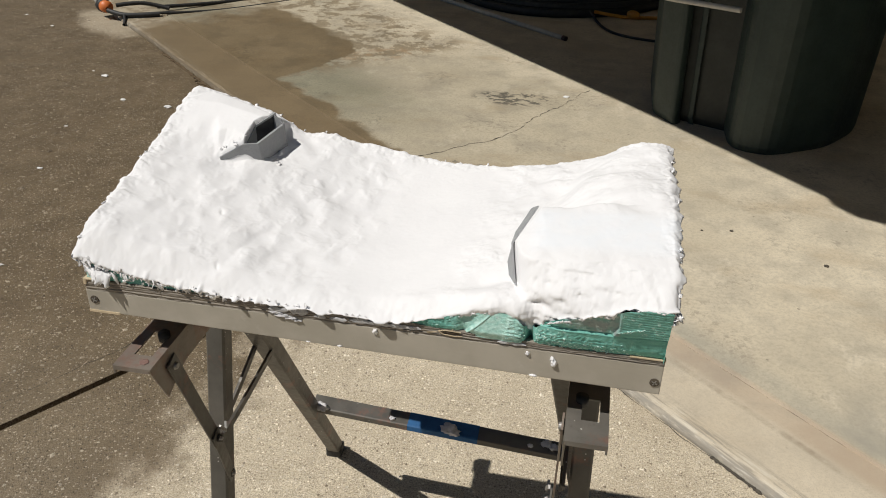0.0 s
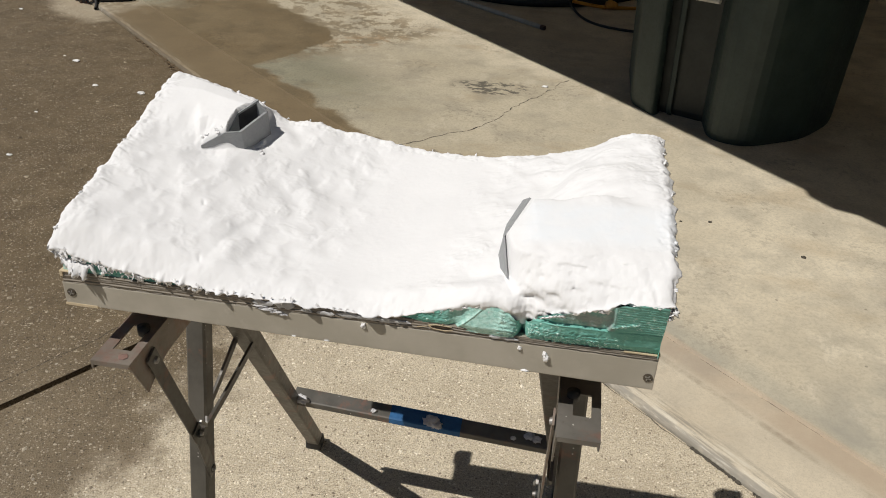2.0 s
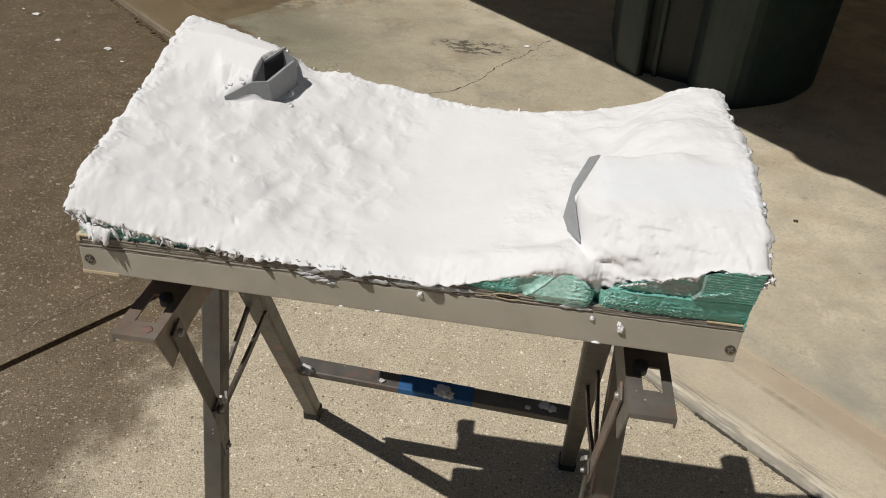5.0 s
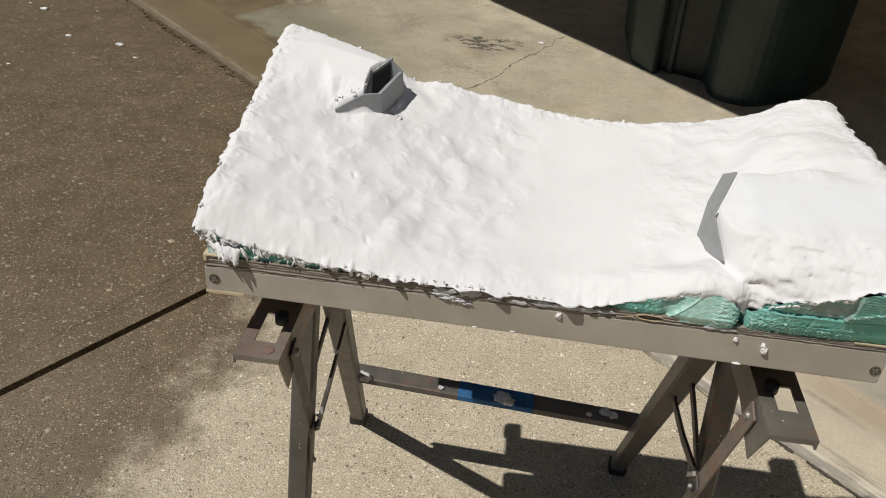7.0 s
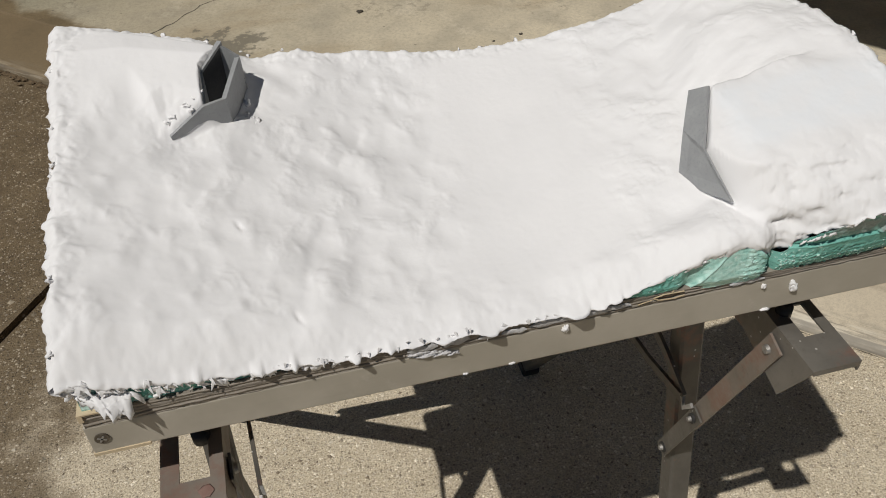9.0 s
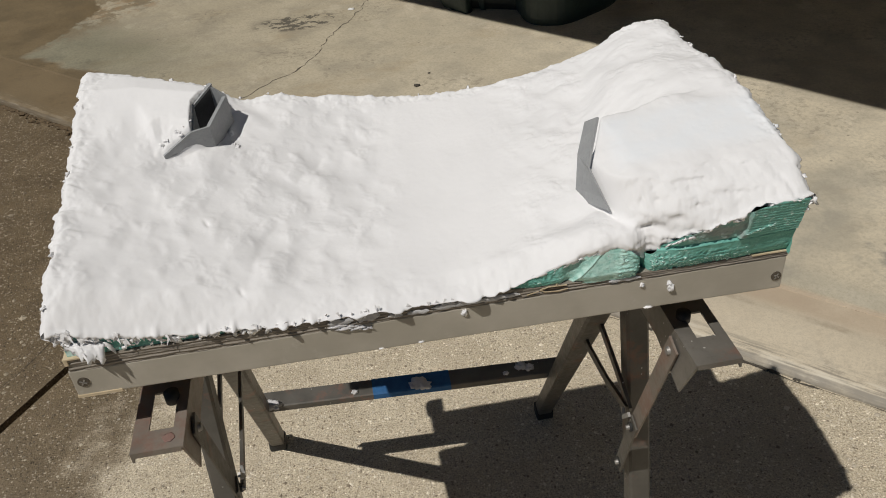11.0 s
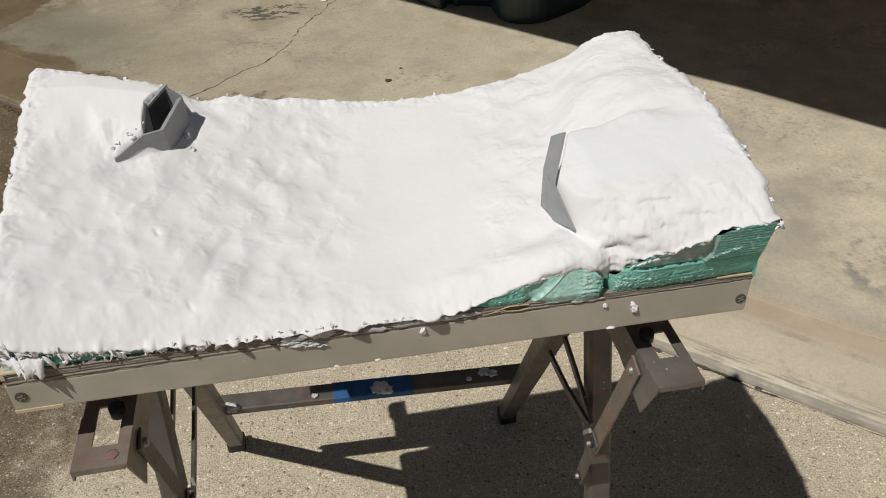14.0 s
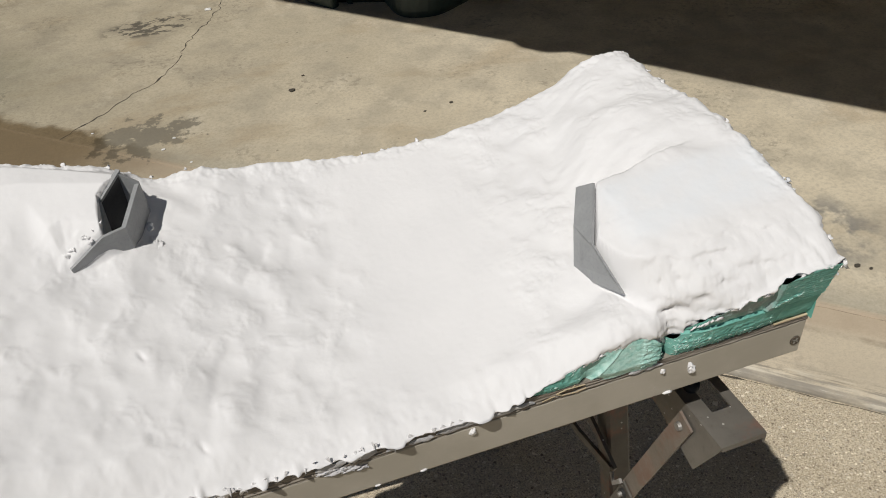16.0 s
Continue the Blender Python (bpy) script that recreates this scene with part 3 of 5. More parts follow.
def terrain(x, y):
    z = hill(x, y)
    # Shoulder of the back corner, and the hollow below the back bunker.
    z += 0.010 * math.exp(-(((x - 0.252) / 0.030) ** 2)) * step(0.20, 0.30, y) - 0.008 * step(0.283, 0.306, x) * step(0.22, 0.30, y)
    z -= 0.005 * math.exp(-(((x + 0.220) / 0.016) ** 2) - ((y - 0.180) / 0.014) ** 2)
    z -= 0.003 * math.exp(-(((x + 0.160) / 0.028) ** 2) - ((y - 0.222) / 0.042) ** 2)
    z -= 0.008 * step(-0.14, -0.31, x) * step(0.0, 0.13, y) * (1 - step(0.17, 0.27, y))
    z -= 0.010 * math.exp(-(((x + 0.160) / 0.026) ** 2)) * step(0.245, 0.30, y)
    z -= 0.012 * step(0.235, 0.305, x) * step(0.02, 0.06, y) * (1 - step(0.20, 0.28, y))
    # The bank and flat roof of the front bunker.
    z += 0.020 * math.exp(-(((x - 0.122) / 0.034) ** 2)) * step(0.05, -0.01, y)
    wall = 0.1400 + (0.30 * (0.066 - y) if y < 0.066 else 0.47 * (y - 0.066))
    wall = min(wall, 0.1597 - 0.25 * max(0.0, y - 0.108))
    wide = 0.006 + 0.016 * step(0.050, 0.010, y) + 0.11 * step(0.107, 0.128, y)
    wob = noise.fractal((x * 42, y * 42, 0.3), 0.8, 2.1, 3)
    inside = step(wall, wall + wide, x + 0.0015 * wob * step(0.04, 0.02, y)) * (1 - step(0.106, 0.152 + 0.145 * step(0.150, 0.215, x), y))
    rise = min(1.0, max(0.0, (y + 0.004 + 0.0008 * wob) / 0.036))
    low = front_line(x) + 0.004
    top = 0.9765 + 0.19 * (y - 0.02) + 0.006 * (x - 0.2) / 0.1 - 0.007 * step(0.175, 0.140, x) * step(0.10, 0.06, y)
    rise = math.sin(rise * math.pi / 2) ** 0.9
    z += (max(z, low + (top - low) * rise) - z) * inside
    z -= 0.0040 * math.exp(-(((y - 0.113 - 0.12 * (x - 0.16)) / 0.0040) ** 2)) * step(0.155, 0.165, x) * (1 - step(0.18, 0.245, x))
    # The back bunker, cut off at its slot.
    across = min(x + 0.1970 - 0.034 * (y - 0.203), 0.783 * (x + 0.196) - 0.622 * (y - 0.232))
    front = -0.34 * (x + 0.225) + 0.94 * (y - 0.187)
    wide = 0.005 + 0.055 * step(-0.222, -0.250, x)
    r = (1 - step(-0.0012, 0.0002, across) * step(0.200, 0.205, y)) * step(0.0008, wide, front) * (1 - step(0.003, 0.010, across) * step(0.195, 0.205, y))
    r *= 1 - step(-0.199, -0.190, x) * (1 - step(0.198, 0.206, y))
    r *= 1 - step(-0.1795, -0.1750, x) * step(0.246, 0.252, y)
    cap = 0.9722 + 0.56 * max(0.0, min(x, -0.198) + 0.225) + 1.0 * max(0.0, front)
    z += max(0.0, min(cap, roof_left(x, y)) - z) * r
    slot = step(0.0, 0.0012, across) * (1 - step(0.0105, 0.012, across)) * step(0.004, 0.007, front) * (1 - step(0.247, 0.250, y))
    z -= 0.045 * slot
    return z


def bumps(x, y, h):
    """Soft spatula lumps: round on the open slope, smooth in the middle, curdled on the front bank."""
    calm = 1 - 0.93 * step(0.085, 0.035, abs(x - 0.035 - 0.10 * (y - 0.15))) * step(0.0, 0.05, y)
    roof = 1 - 0.85 * step(0.16, 0.18, x) * step(0.03, 0.05, y) * (1 - step(0.1, 0.12, y))
    roof *= 1 - 0.9 * (1 - step(-0.20, -0.16, x - 0.2 * (y - 0.25))) * step(0.2, 0.235, y)
    bank = step(0.140, 0.156, x) * step(0.058, 0.024, y)
    k = calm * roof * (1 - 0.75 * bank)
    right = step(0.10, 0.16, x)
    wx, wy = noise.noise((x * 26, y * 26, 21.0)), noise.noise((x * 26, y * 26, 33.0))
    big = noise.noise((x * 13, y * 12, 1.7))
    soft = noise.noise((x * 31 + 0.15 * wx, y * 31 + 0.15 * wy, 2.2))
    lumps = noise.noise((x * 56 + 0.2 * wx, y * 56 + 0.2 * wy, 7.7))
    knob = max(0.0, noise.noise((x * 80, y * 80, 5.1)))
    small = noise.noise((x * 104, y * 104, 12.4))
    curd = noise.fractal((x * 88 + 0.9 * wx, y * 88 + 0.9 * wy, 15.1 + h * 60), 0.9, 2.1, 2)
    fine = noise.fractal((x * 210, y * 210, 9.2 + h * 120), 0.9, 2.0, 2)
    stroke = noise.noise((x * 34 + 0.4 * wx, y * 72 - x * 26 + 0.4 * wy, 3.3))
    foot = math.exp(-(((x - 0.168) / 0.030) ** 2)) * step(0.06, 0.03, y)
    tip = math.exp(-(((x + 0.222) / 0.020) ** 2) - ((y - 0.196) / 0.014) ** 2)
    rim = step(0.022, 0.0, min(y, 0.3 - y, x + 0.3, 0.3 - x)) * (1 - 0.8 * bank)
    z = k * (0.0026 * big + 0.0026 * soft + (0.0015 - 0.0002 * right) * lumps + 0.0016 * knob * knob + 0.0007 * small * step(-0.25, 0.25, lumps))
    z += k * right * (1 - bank) * 0.0014 * stroke
    # A long dragged crease across the open slope, with lumps pushed up beside it, and two small dents.
    line = -0.170 + 0.40 * y - 0.25 * (y - 0.13) * max(0.0, y - 0.13)
    d = x - line + 0.010 * wx + 0.004 * lumps
    along = step(0.0, 0.04, y) * (1 - step(0.20, 0.26, y)) * max(0.0, 0.45 + 0.9 * noise.noise((x * 17, y * 31, 6.6)))
    z += along * (-0.0015 * math.exp(-((d / 0.0052) ** 2)) + 0.0024 * math.exp(-(((d - 0.014) / 0.011) ** 2)) * (0.4 + soft + lumps))
    for a, b in ((-0.187, 0.103), (-0.159, 0.024)):
        z -= 0.0016 * math.exp(-(((x - a + 0.4 * (y - b)) / 0.0018) ** 2) - ((y - b) / 0.0038) ** 2)
    swell = noise.fractal((x * 48, y * 48, h * 48), 0.8, 2.1, 2)
    # Crusty ledges: torn where the paste was dragged, thickest on the bank and below the plate.
    crust = noise.fractal((x * 64 + 0.7 * wx, y * 64 + 0.7 * wy, h * 64), 0.75, 2.2, 4)
    ledge = 0.55 - abs(crust)
    z += bank * (0.0010 * swell + 0.0004 * ledge) + 0.0008 * foot * swell
    z += 0.0013 * calm * roof * (1 - bank) * step(0.05, 0.10, x) * ledge * step(-0.1, 0.3, soft)
    z += 0.0009 * k * (1 - right) * ledge * step(0.0, 0.35, lumps + 0.5 * big)
    return z + 0.00010 * fine + 0.0014 * tip * (curd + fine) + 0.0016 * rim * (curd + 0.5 * fine)


FRONT_X = (-0.302, -0.288, -0.278, -0.262, -0.245, -0.225, -0.21, -0.19, -0.165, -0.14, -0.125, -0.11, -0.09, -0.07, -0.055, -0.04, -0.02, 0.004, 0.025, 0.04, 0.055, 0.076, 0.10, 0.12, 0.146, 0.158, 0.167, 0.172, 0.181, 0.19, 0.20, 0.216, 0.233, 0.2505, 0.2535, 0.275, 0.30)
FRONT_Z = (0.931, 0.930, 0.925, 0.922, 0.917, 0.915, 0.911, 0.909, 0.908, 0.904, 0.902, 0.904, 0.903, 0.901, 0.905, 0.900, 0.902, 0.902, 0.900, 0.902, 0.905, 0.912, 0.919, 0.9255, 0.9265, 0.921, 0.913, 0.911, 0.921, 0.926, 0.932, 0.937, 0.946, 0.950, 0.955, 0.959, 0.960)


EVEN_X = np.linspace(-0.34, 0.34, 1361)
EVEN_Z = np.interp(EVEN_X, FRONT_X, FRONT_Z)
CALM_Z = np.convolve(np.pad(EVEN_Z, 20, mode="edge"), np.ones(41) / 41, mode="valid")


def front_line(x):
    """Height of the snow's lower edge along the front, smoothed."""
    return float(np.interp(x, EVEN_X, CALM_Z))


def front_torn(x):
    """The same with its steps and nicks."""
    return float(np.interp(x, EVEN_X, EVEN_Z)) + 0.0016 * noise.fractal((x * 75, 0, 0.4), 0.8, 2.1, 2)


def deck_top(x):
    """Top of the plywood's front edge, worn away towards one end."""
    return float(np.interp(x, (-0.30, 0.02, 0.10, 0.20, 0.30), (0.9056, 0.9042, 0.9022, 0.8990, 0.8996)))


def lean(x, z):
    """How far the foam's front leans out over the rail at the high end."""
    return 0.25 * max(0.0, z - 0.901) * step(0.172, 0.205, x)


def front_edge(x):
    """The same, torn."""
    left = 1 - step(-0.16, 0.02, x)
    tooth = abs(noise.noise((x * 210, 0, 6.4))) + 0.5 * abs(noise.noise((x * 430, 0, 2.4)))
    return front_torn(x) - 0.0028 * step(-0.15, -0.22, x) + (0.0016 + 0.0050 * left + 0.0030 * step(0.06, 0.09, x)) * (tooth - 0.28) - 0.004 * max(0.0, noise.noise((x * 140, 0, 3.1)) - 0.25)


# Flaps of paste that stick out over the front edge: place, half width, reach.
FLAPS = ((-0.225, 0.0022, 0.004), (-0.190, 0.0022, 0.005), (-0.167, 0.0019, 0.0075), (-0.128, 0.0034, 0.0078), (-0.106, 0.0020, 0.0046), (-0.071, 0.0055, 0.0048), (-0.040, 0.0085, 0.0066), (0.023, 0.0078, 0.0074), (0.052, 0.0032, 0.0060))


def flap(x):
    w = 0.0015 * noise.noise((x * 260, 0, 8.8)) + 0.002 * noise.noise((x * 90, 0, 1.8))
    return step(-0.300, -0.295, x) * sum(out * math.exp(-(((x - a + w) / r) ** 4)) for a, r, out in FLAPS)


def eased(x, y, z):
    """Lets the snow run down towards its lower edge along the front."""
    f = max(0.0, 1 - (y - Y0) / 0.028)
    return z - max(0.0, z - front_line(x) - 0.0035) * f**1.6 * 0.85 * (1 - step(0.10, 0.16, x))


NX, NY = 520, 260
X0, X1, Y0, Y1 = -0.303, 0.301, -0.0015, 0.303
bm = bmesh.new()
grid = []
for j in range(NY + 1):
    row = []
    for i in range(NX + 1):
        x = X0 + (X1 - X0) * i / NX
        y = Y0 + (Y1 - Y0) * j / NY
        wob = 0.0045 * noise.fractal((x * 60, y * 60, 2.0), 0.8, 2.1, 3)
        px = x + wob * (max(0, 1 - i / 6) + max(0, 1 - (NX - i) / 6))
        py = y + wob * (0.45 * max(0, 1 - j / 6) + max(0, 1 - (NY - j) / 6))
        if j < 5:
            py -= flap(x) * (1 - j / 5) ** 1.4
        if j < 24:
            py -= lean(x, front_line(x)) * (1 - j / 24) ** 1.3
        z = terrain(x, y)
        z += bumps(x, y, z)
        rag = step(0.145, 0.17, x) * step(0.045, 0.015, y)
        py -= rag * (0.0050 * noise.noise((x * 38, y * 38, z * 75)) - 0.0040 * abs(noise.fractal((x * 46, y * 46, z * 110), 0.75, 2.2, 4)))
        d = min(j, i, NX - i, NY - j)
        z -= 0.004 * (1 - min(1.0, d / 5)) ** 2
        if j < 14:
            f = (1 - j / 14) ** 2
            z = z - 0.003 * f
            low = front_line(x) + 0.004
            if z < low:
                z += (low - z) * f
        z = eased(x, y, z)
        row.append(bm.verts.new((px, py, z)))
    grid.append(row)
for a, b in zip(grid, grid[1:]):
    for i in range(NX):
        bm.faces.new((a[i], a[i + 1], b[i + 1], b[i]))


def hem(line, low, out, n=7, bulge=1.0):
    """Folds the rim of the snow down, lumpy and bulging a little outward, then under."""
    prev = line
    for k in range(1, n + 1):
        f = k / n
        cur = []
        for v in line:
            z = v.co.z + (low(v) - v.co.z) * f
            flat = 1 - 0.75 * step(0.05, 0.09, v.co.x) if out[1] < 0 else 1.0
            w = flat * bulge * (0.0035 * math.sin(min(1.0, f * 1.25) * math.pi) - 0.005 * f**3)
            if out[1] < 0:
                w += 0.0026 * step(0.145, 0.160, v.co.x) * noise.fractal((v.co.x * 120, 4.0, z * 170), 0.8, 2.1, 3)
            w += flat * bulge * 0.0034 * noise.fractal((v.co.x * 95, v.co.y * 95, z * 120), 0.8, 2.1, 3) * min(1.0, 2.2 * f)
            tuck = flap(v.co.x) * min(1.0, 1.15 * f**0.7) + lean(v.co.x, v.co.z) - lean(v.co.x, z) if out[1] < 0 else 0.0
            cur.append(bm.verts.new((v.co.x + out[0] * w, v.co.y + out[1] * w + tuck, z)))
        for i in range(len(line) - 1):
            bm.faces.new((prev[i], prev[i + 1], cur[i + 1], cur[i]))
        prev = cur


def side_low(v):
    return v.co.z - 0.010 + 0.006 * noise.fractal(v.co * 70, 0.8, 2.1, 3)


hem(grid[0], lambda v: min(front_edge(v.co.x), v.co.z - 0.002), (0, -1), 9, 0.65)
hem(grid[-1][::-1], side_low, (0, 1))
hem([r[0] for r in grid][::-1], side_low, (-1, 0))
hem([r[-1] for r in grid], side_low, (1, 0))

bmesh.ops.recalc_face_normals(bm, faces=bm.faces)
model = holder("terrain_model", "white snow-covered model terrain of green foam on a plywood base", "model terrain", at=(0, 0.15, 0.866))


def rel(bm, parent):
    bmesh.ops.translate(bm, vec=-Vector(parent.location), verts=bm.verts)
    return bm


snow = part("snow_cover", rel(bm, model), SNOW, model, "lumpy white paste snow with torn edges", smooth=True)

# Torn tags and drips of paste hanging over the front edge, and crumbs along the other rims.
draw = random.Random(7)
base = bmesh.new()
bmesh.ops.create_icosphere(base, subdivisions=2, radius=1.0)
BALL = [v.co.copy() for v in base.verts]
BALL_FACES = [[v.index for v in f.verts] for f in base.faces]
base.free()


class Crumbs:
    """Many small lumps gathered into one mesh."""

    def __init__(self):
        self.v, self.f = [], []

    def add(self, at, r, seed, squash=(1, 1, 1), tilt=0.0, rough=0.8):
        n0 = len(self.v)
        c, sn = math.cos(tilt), math.sin(tilt)
        for p in BALL:
            k = r * max(0.3, 1 + rough * noise.noise(p * 1.3 + Vector((seed, seed * 0.7, 0))) + rough * 0.7 * noise.noise(p * 3.1 + Vector((0, seed, seed))))
            x, y, z = p.x * squash[0] * k, p.y * squash[1] * k, p.z * squash[2] * k
            self.v.append((at[0] + c * x - sn * z, at[1] + y, at[2] + sn * x + c * z))
        self.f += [[n0 + i for i in f] for f in BALL_FACES]

    def shard(self, at, way, long, wide, thick):
        """A thin tapering tag."""
        n0 = len(self.v)
        way = Vector(way).normalized()
        side = way.cross(Vector((0, -1, 0.2))).normalized()
        out = way.cross(side).normalized()
        for f, w in ((0.0, 1.0), (0.45, 0.75), (1.0, 0.12)):
            c = Vector(at) + way * long * f + out * 0.15 * long * f * f
            for p, q in ((1, 0.4), (-0.6, 1), (-1, -0.5), (0.7, -1)):
                self.v.append(tuple(c + side * p * wide * w + out * q * thick * w))
        for k in range(2):
            for i in range(4):
                a, b = n0 + 4 * k + i, n0 + 4 * k + (i + 1) % 4
                self.f.append([a, b, b + 4, a + 4])
        self.f += [[n0, n0 + 3, n0 + 2, n0 + 1], [n0 + 8, n0 + 9, n0 + 10, n0 + 11]]

    def made(self, name, mat, origin):
        me = bpy.data.meshes.new(name)
        me.from_pydata([tuple(Vector(p) - origin) for p in self.v], [], self.f)
        me.materials.append(mat)
        for p in me.polygons:
            p.use_smooth = len(p.vertices) == 3
        return new(name, me)


shreds = Crumbs()
for k in range(95):
    x = -0.302 + (0.32 * draw.random() ** 1.3 if k % 6 else 0.36 * draw.random())
    z = front_edge(x) + draw.uniform(0.0015, 0.0065)
    grow = 1 + 0.25 * step(-0.17, -0.23, x)
    shreds.shard((x, -0.0012 - draw.uniform(0.0, 0.0015), z), (draw.uniform(-0.6, 2.2), draw.uniform(-0.9, 0.1), -1), grow * draw.uniform(0.002, 0.0065), grow * draw.uniform(0.0006, 0.0015), draw.uniform(0.0004, 0.0010))
for k in range(60):
    x = -0.300 + 0.16 * draw.random() ** 1.3
    shreds.add((x, -0.0005, front_edge(x) - draw.uniform(-0.001, 0.006) * step(-0.20, -0.24, x)), draw.uniform(0.0010, 0.0030), k * 0.57 + 20, (draw.uniform(0.8, 1.9), 0.55, draw.uniform(0.5, 1.0)), draw.uniform(-1.2, 1.2), 1.1)
for k in range(16):
    x = -0.302 + 0.6 * draw.random() ** 1.5
    shreds.add((x, -0.0010, front_edge(x) + draw.uniform(-0.001, 0.002)), draw.uniform(0.0008, 0.0018), k * 0.77 + 50, (draw.uniform(0.7, 1.8), 0.7, draw.uniform(0.6, 1.2)), draw.uniform(-1.2, 1.2), 0.9)
for k in range(80):
    t = draw.random()
    x, y = ((-0.3025, 0.3 * t), (0.3015, 0.3 * t), (-0.3 + 0.6 * t, 0.3025))[k % 3]
    z = terrain(max(-0.3, min(0.3, x)), min(0.3, y)) - draw.uniform(0.001, 0.009)
    shreds.add((x, y, z), draw.uniform(0.0006, 0.0019), k * 0.91 + 300, (draw.uniform(0.8, 1.6), draw.uniform(0.8, 1.8), draw.uniform(0.5, 1.2)), draw.uniform(-0.6, 0.6), 1.6)
# Rough crumbled snow beside the back bunker's tip.
for k in range(9):
    t = draw.random()
    x, y = -0.229 + 0.034 * t + draw.uniform(-0.006, 0.001), 0.1895 + 0.013 * t + draw.uniform(-0.001, 0.007)
    shreds.add((x, y, terrain(x, y) - 0.0010), draw.uniform(0.0010, 0.0020), k * 1.37 + 500, (draw.uniform(1.0, 2.0), 1.3, 0.6), draw.uniform(-0.6, 0.6), 1.6)
for k in range(7):
    x, y = -0.166 + draw.uniform(-0.004, 0.004), 0.224 + draw.uniform(-0.012, 0.010)
    shreds.add((x, y, terrain(x, y)), draw.uniform(0.0010, 0.0030), k * 2.1 + 800, (0.8, 1.5, 0.8), 0.3, 0.9)
for k in range(6):
    shreds.add((0.300 + draw.uniform(-0.003, 0.004), -0.0120 + draw.uniform(-0.002, 0.003), 0.957 - 0.0016 * k + draw.uniform(-0.001, 0.001)), draw.uniform(0.0010, 0.0024), k * 1.9 + 700, (0.9, 0.8, 1.2), 0.4, 1.8)
for k in range(14):
    x = 0.180 + 0.12 * draw.random()
    z = front_torn(x) + draw.uniform(0.0, 0.0030)
    shreds.add((x, -lean(x, z) - 0.0008, z), draw.uniform(0.0008, 0.0018), k * 0.67 + 1200, (draw.uniform(1.4, 2.6), 0.6, draw.uniform(0.5, 0.9)), draw.uniform(-0.3, 0.7), 1.3)
for k in range(12):
    x = 0.055 + 0.115 * draw.random()
    z = front_torn(x) + draw.uniform(0.0, 0.0024)
    shreds.add((x, -0.0010, z), draw.uniform(0.0005, 0.0012), k * 0.61 + 1400, (draw.uniform(1.2, 2.4), 0.6, draw.uniform(0.5, 0.9)), draw.uniform(-0.5, 0.9), 1.3)
ob = shreds.made("torn_edge", SNOW, Vector(model.location))
ob.parent = model
tagged(ob, "torn tags and drips of white paste", kind="stuff")

# Foam body: rough cut sides, hidden top just under the snow.
bm = bmesh.new()
DECK = 0.8985


def torn(x, z, seed):
    """Ragged relief of ripped foam: sharp little ridges between pits."""
    a = abs(noise.noise((x * 200, seed, z * 250)))
    b = abs(noise.noise((x * 520, seed + 5.0, z * 640)))
    return 0.75 * (0.5 - a) + 0.45 * (0.5 - b)


def front_cut(x, z):
    """Depth of the foam's front face, positive towards the viewer."""
    w = lean(x, z) + 0.0030 * step(0.055, 0.075, x) * step(0.898, 0.908, z)
    # Broad rounded lump beside the notch, cut by one slanting ridge.
    lump_ = step(0.105, 0.128, x) * (1 - step(0.158, 0.168, x))
    w += 0.0032 * lump_ * min(1.0, max(0.0, (0.929 - z) / 0.022))
    ridge = x - 0.112 - 0.9 * (z - 0.9045)
    w += 0.0009 * math.exp(-((ridge / 0.0007) ** 2)) * step(0.10, 0.108, x) * (1 - step(0.136, 0.142, x))
    w -= 0.0030 * step(0.0, -0.004, ridge) * step(0.098, 0.106, x) * (1 - lump_)
    w += 0.0024 * torn(x, z, 1.0) * step(0.142, 0.150, x) * (1 - step(0.164, 0.168, x))
    w += 0.0014 * torn(x, z, 2.0) * step(0.06, 0.075, x) * (1 - step(0.095, 0.11, x))
    # The dark notch.
    w -= 0.0120 * math.exp(-(((x - 0.1705) / 0.0032) ** 2)) * step(0.925, 0.918, z)
    # Lower sheet with a ragged foot; upper sheet set back, then a proud striped block at the end.
    seam = 0.9235 + 0.0006 * math.sin(x * 60) + 0.004 * step(0.24, 0.30, x)
    far_side = step(0.172, 0.180, x)
    above = step(seam - 0.0004, seam + 0.0006, z) * far_side
    block = step(0.2505, 0.2525, x + 0.5 * max(0.0, 0.934 - z))
    w -= 0.0026 * above * (1 - block)
    w += 0.0014 * above * block
    w += 0.0007 * math.exp(-(((z - seam + 0.0010) / 0.0007) ** 2)) * far_side * (0.4 + noise.noise((x * 130, 0, 4.0)))
    w -= 0.0020 * math.exp(-(((z - seam - 0.0002) / 0.0006) ** 2)) * far_side
    ragged = far_side * (1 - above) * (1 - step(0.235, 0.275, x)) * step(0.922, 0.912, z - 0.02 * (0.20 - x))
    w += 0.0027 * ragged * torn(x, z, 3.0)
    w += 0.0011 * far_side * step(0.9055, 0.9025, z) * torn(x, z, 6.0)
    w += 0.0013 * above * (1 - block) * torn(x * 0.6, z, 4.0)
    w += above * block * 0.00035 * math.sin(z * 2100 + 0.6 * noise.noise((x * 40, 0, z * 200)))
    cut = z - 0.931 - 0.32 * (x - 0.252)
    w += 0.0016 * math.exp(-((cut / 0.0012) ** 2)) * above * step(0.246, 0.252, x) * (1 - step(0.268, 0.276, x)) * (0.5 + abs(noise.noise((x * 300, 0, 8.0))))
    return w + 0.0003 * noise.fractal((x * 190, 0.0, z * 230), 0.7, 2.1, 3)


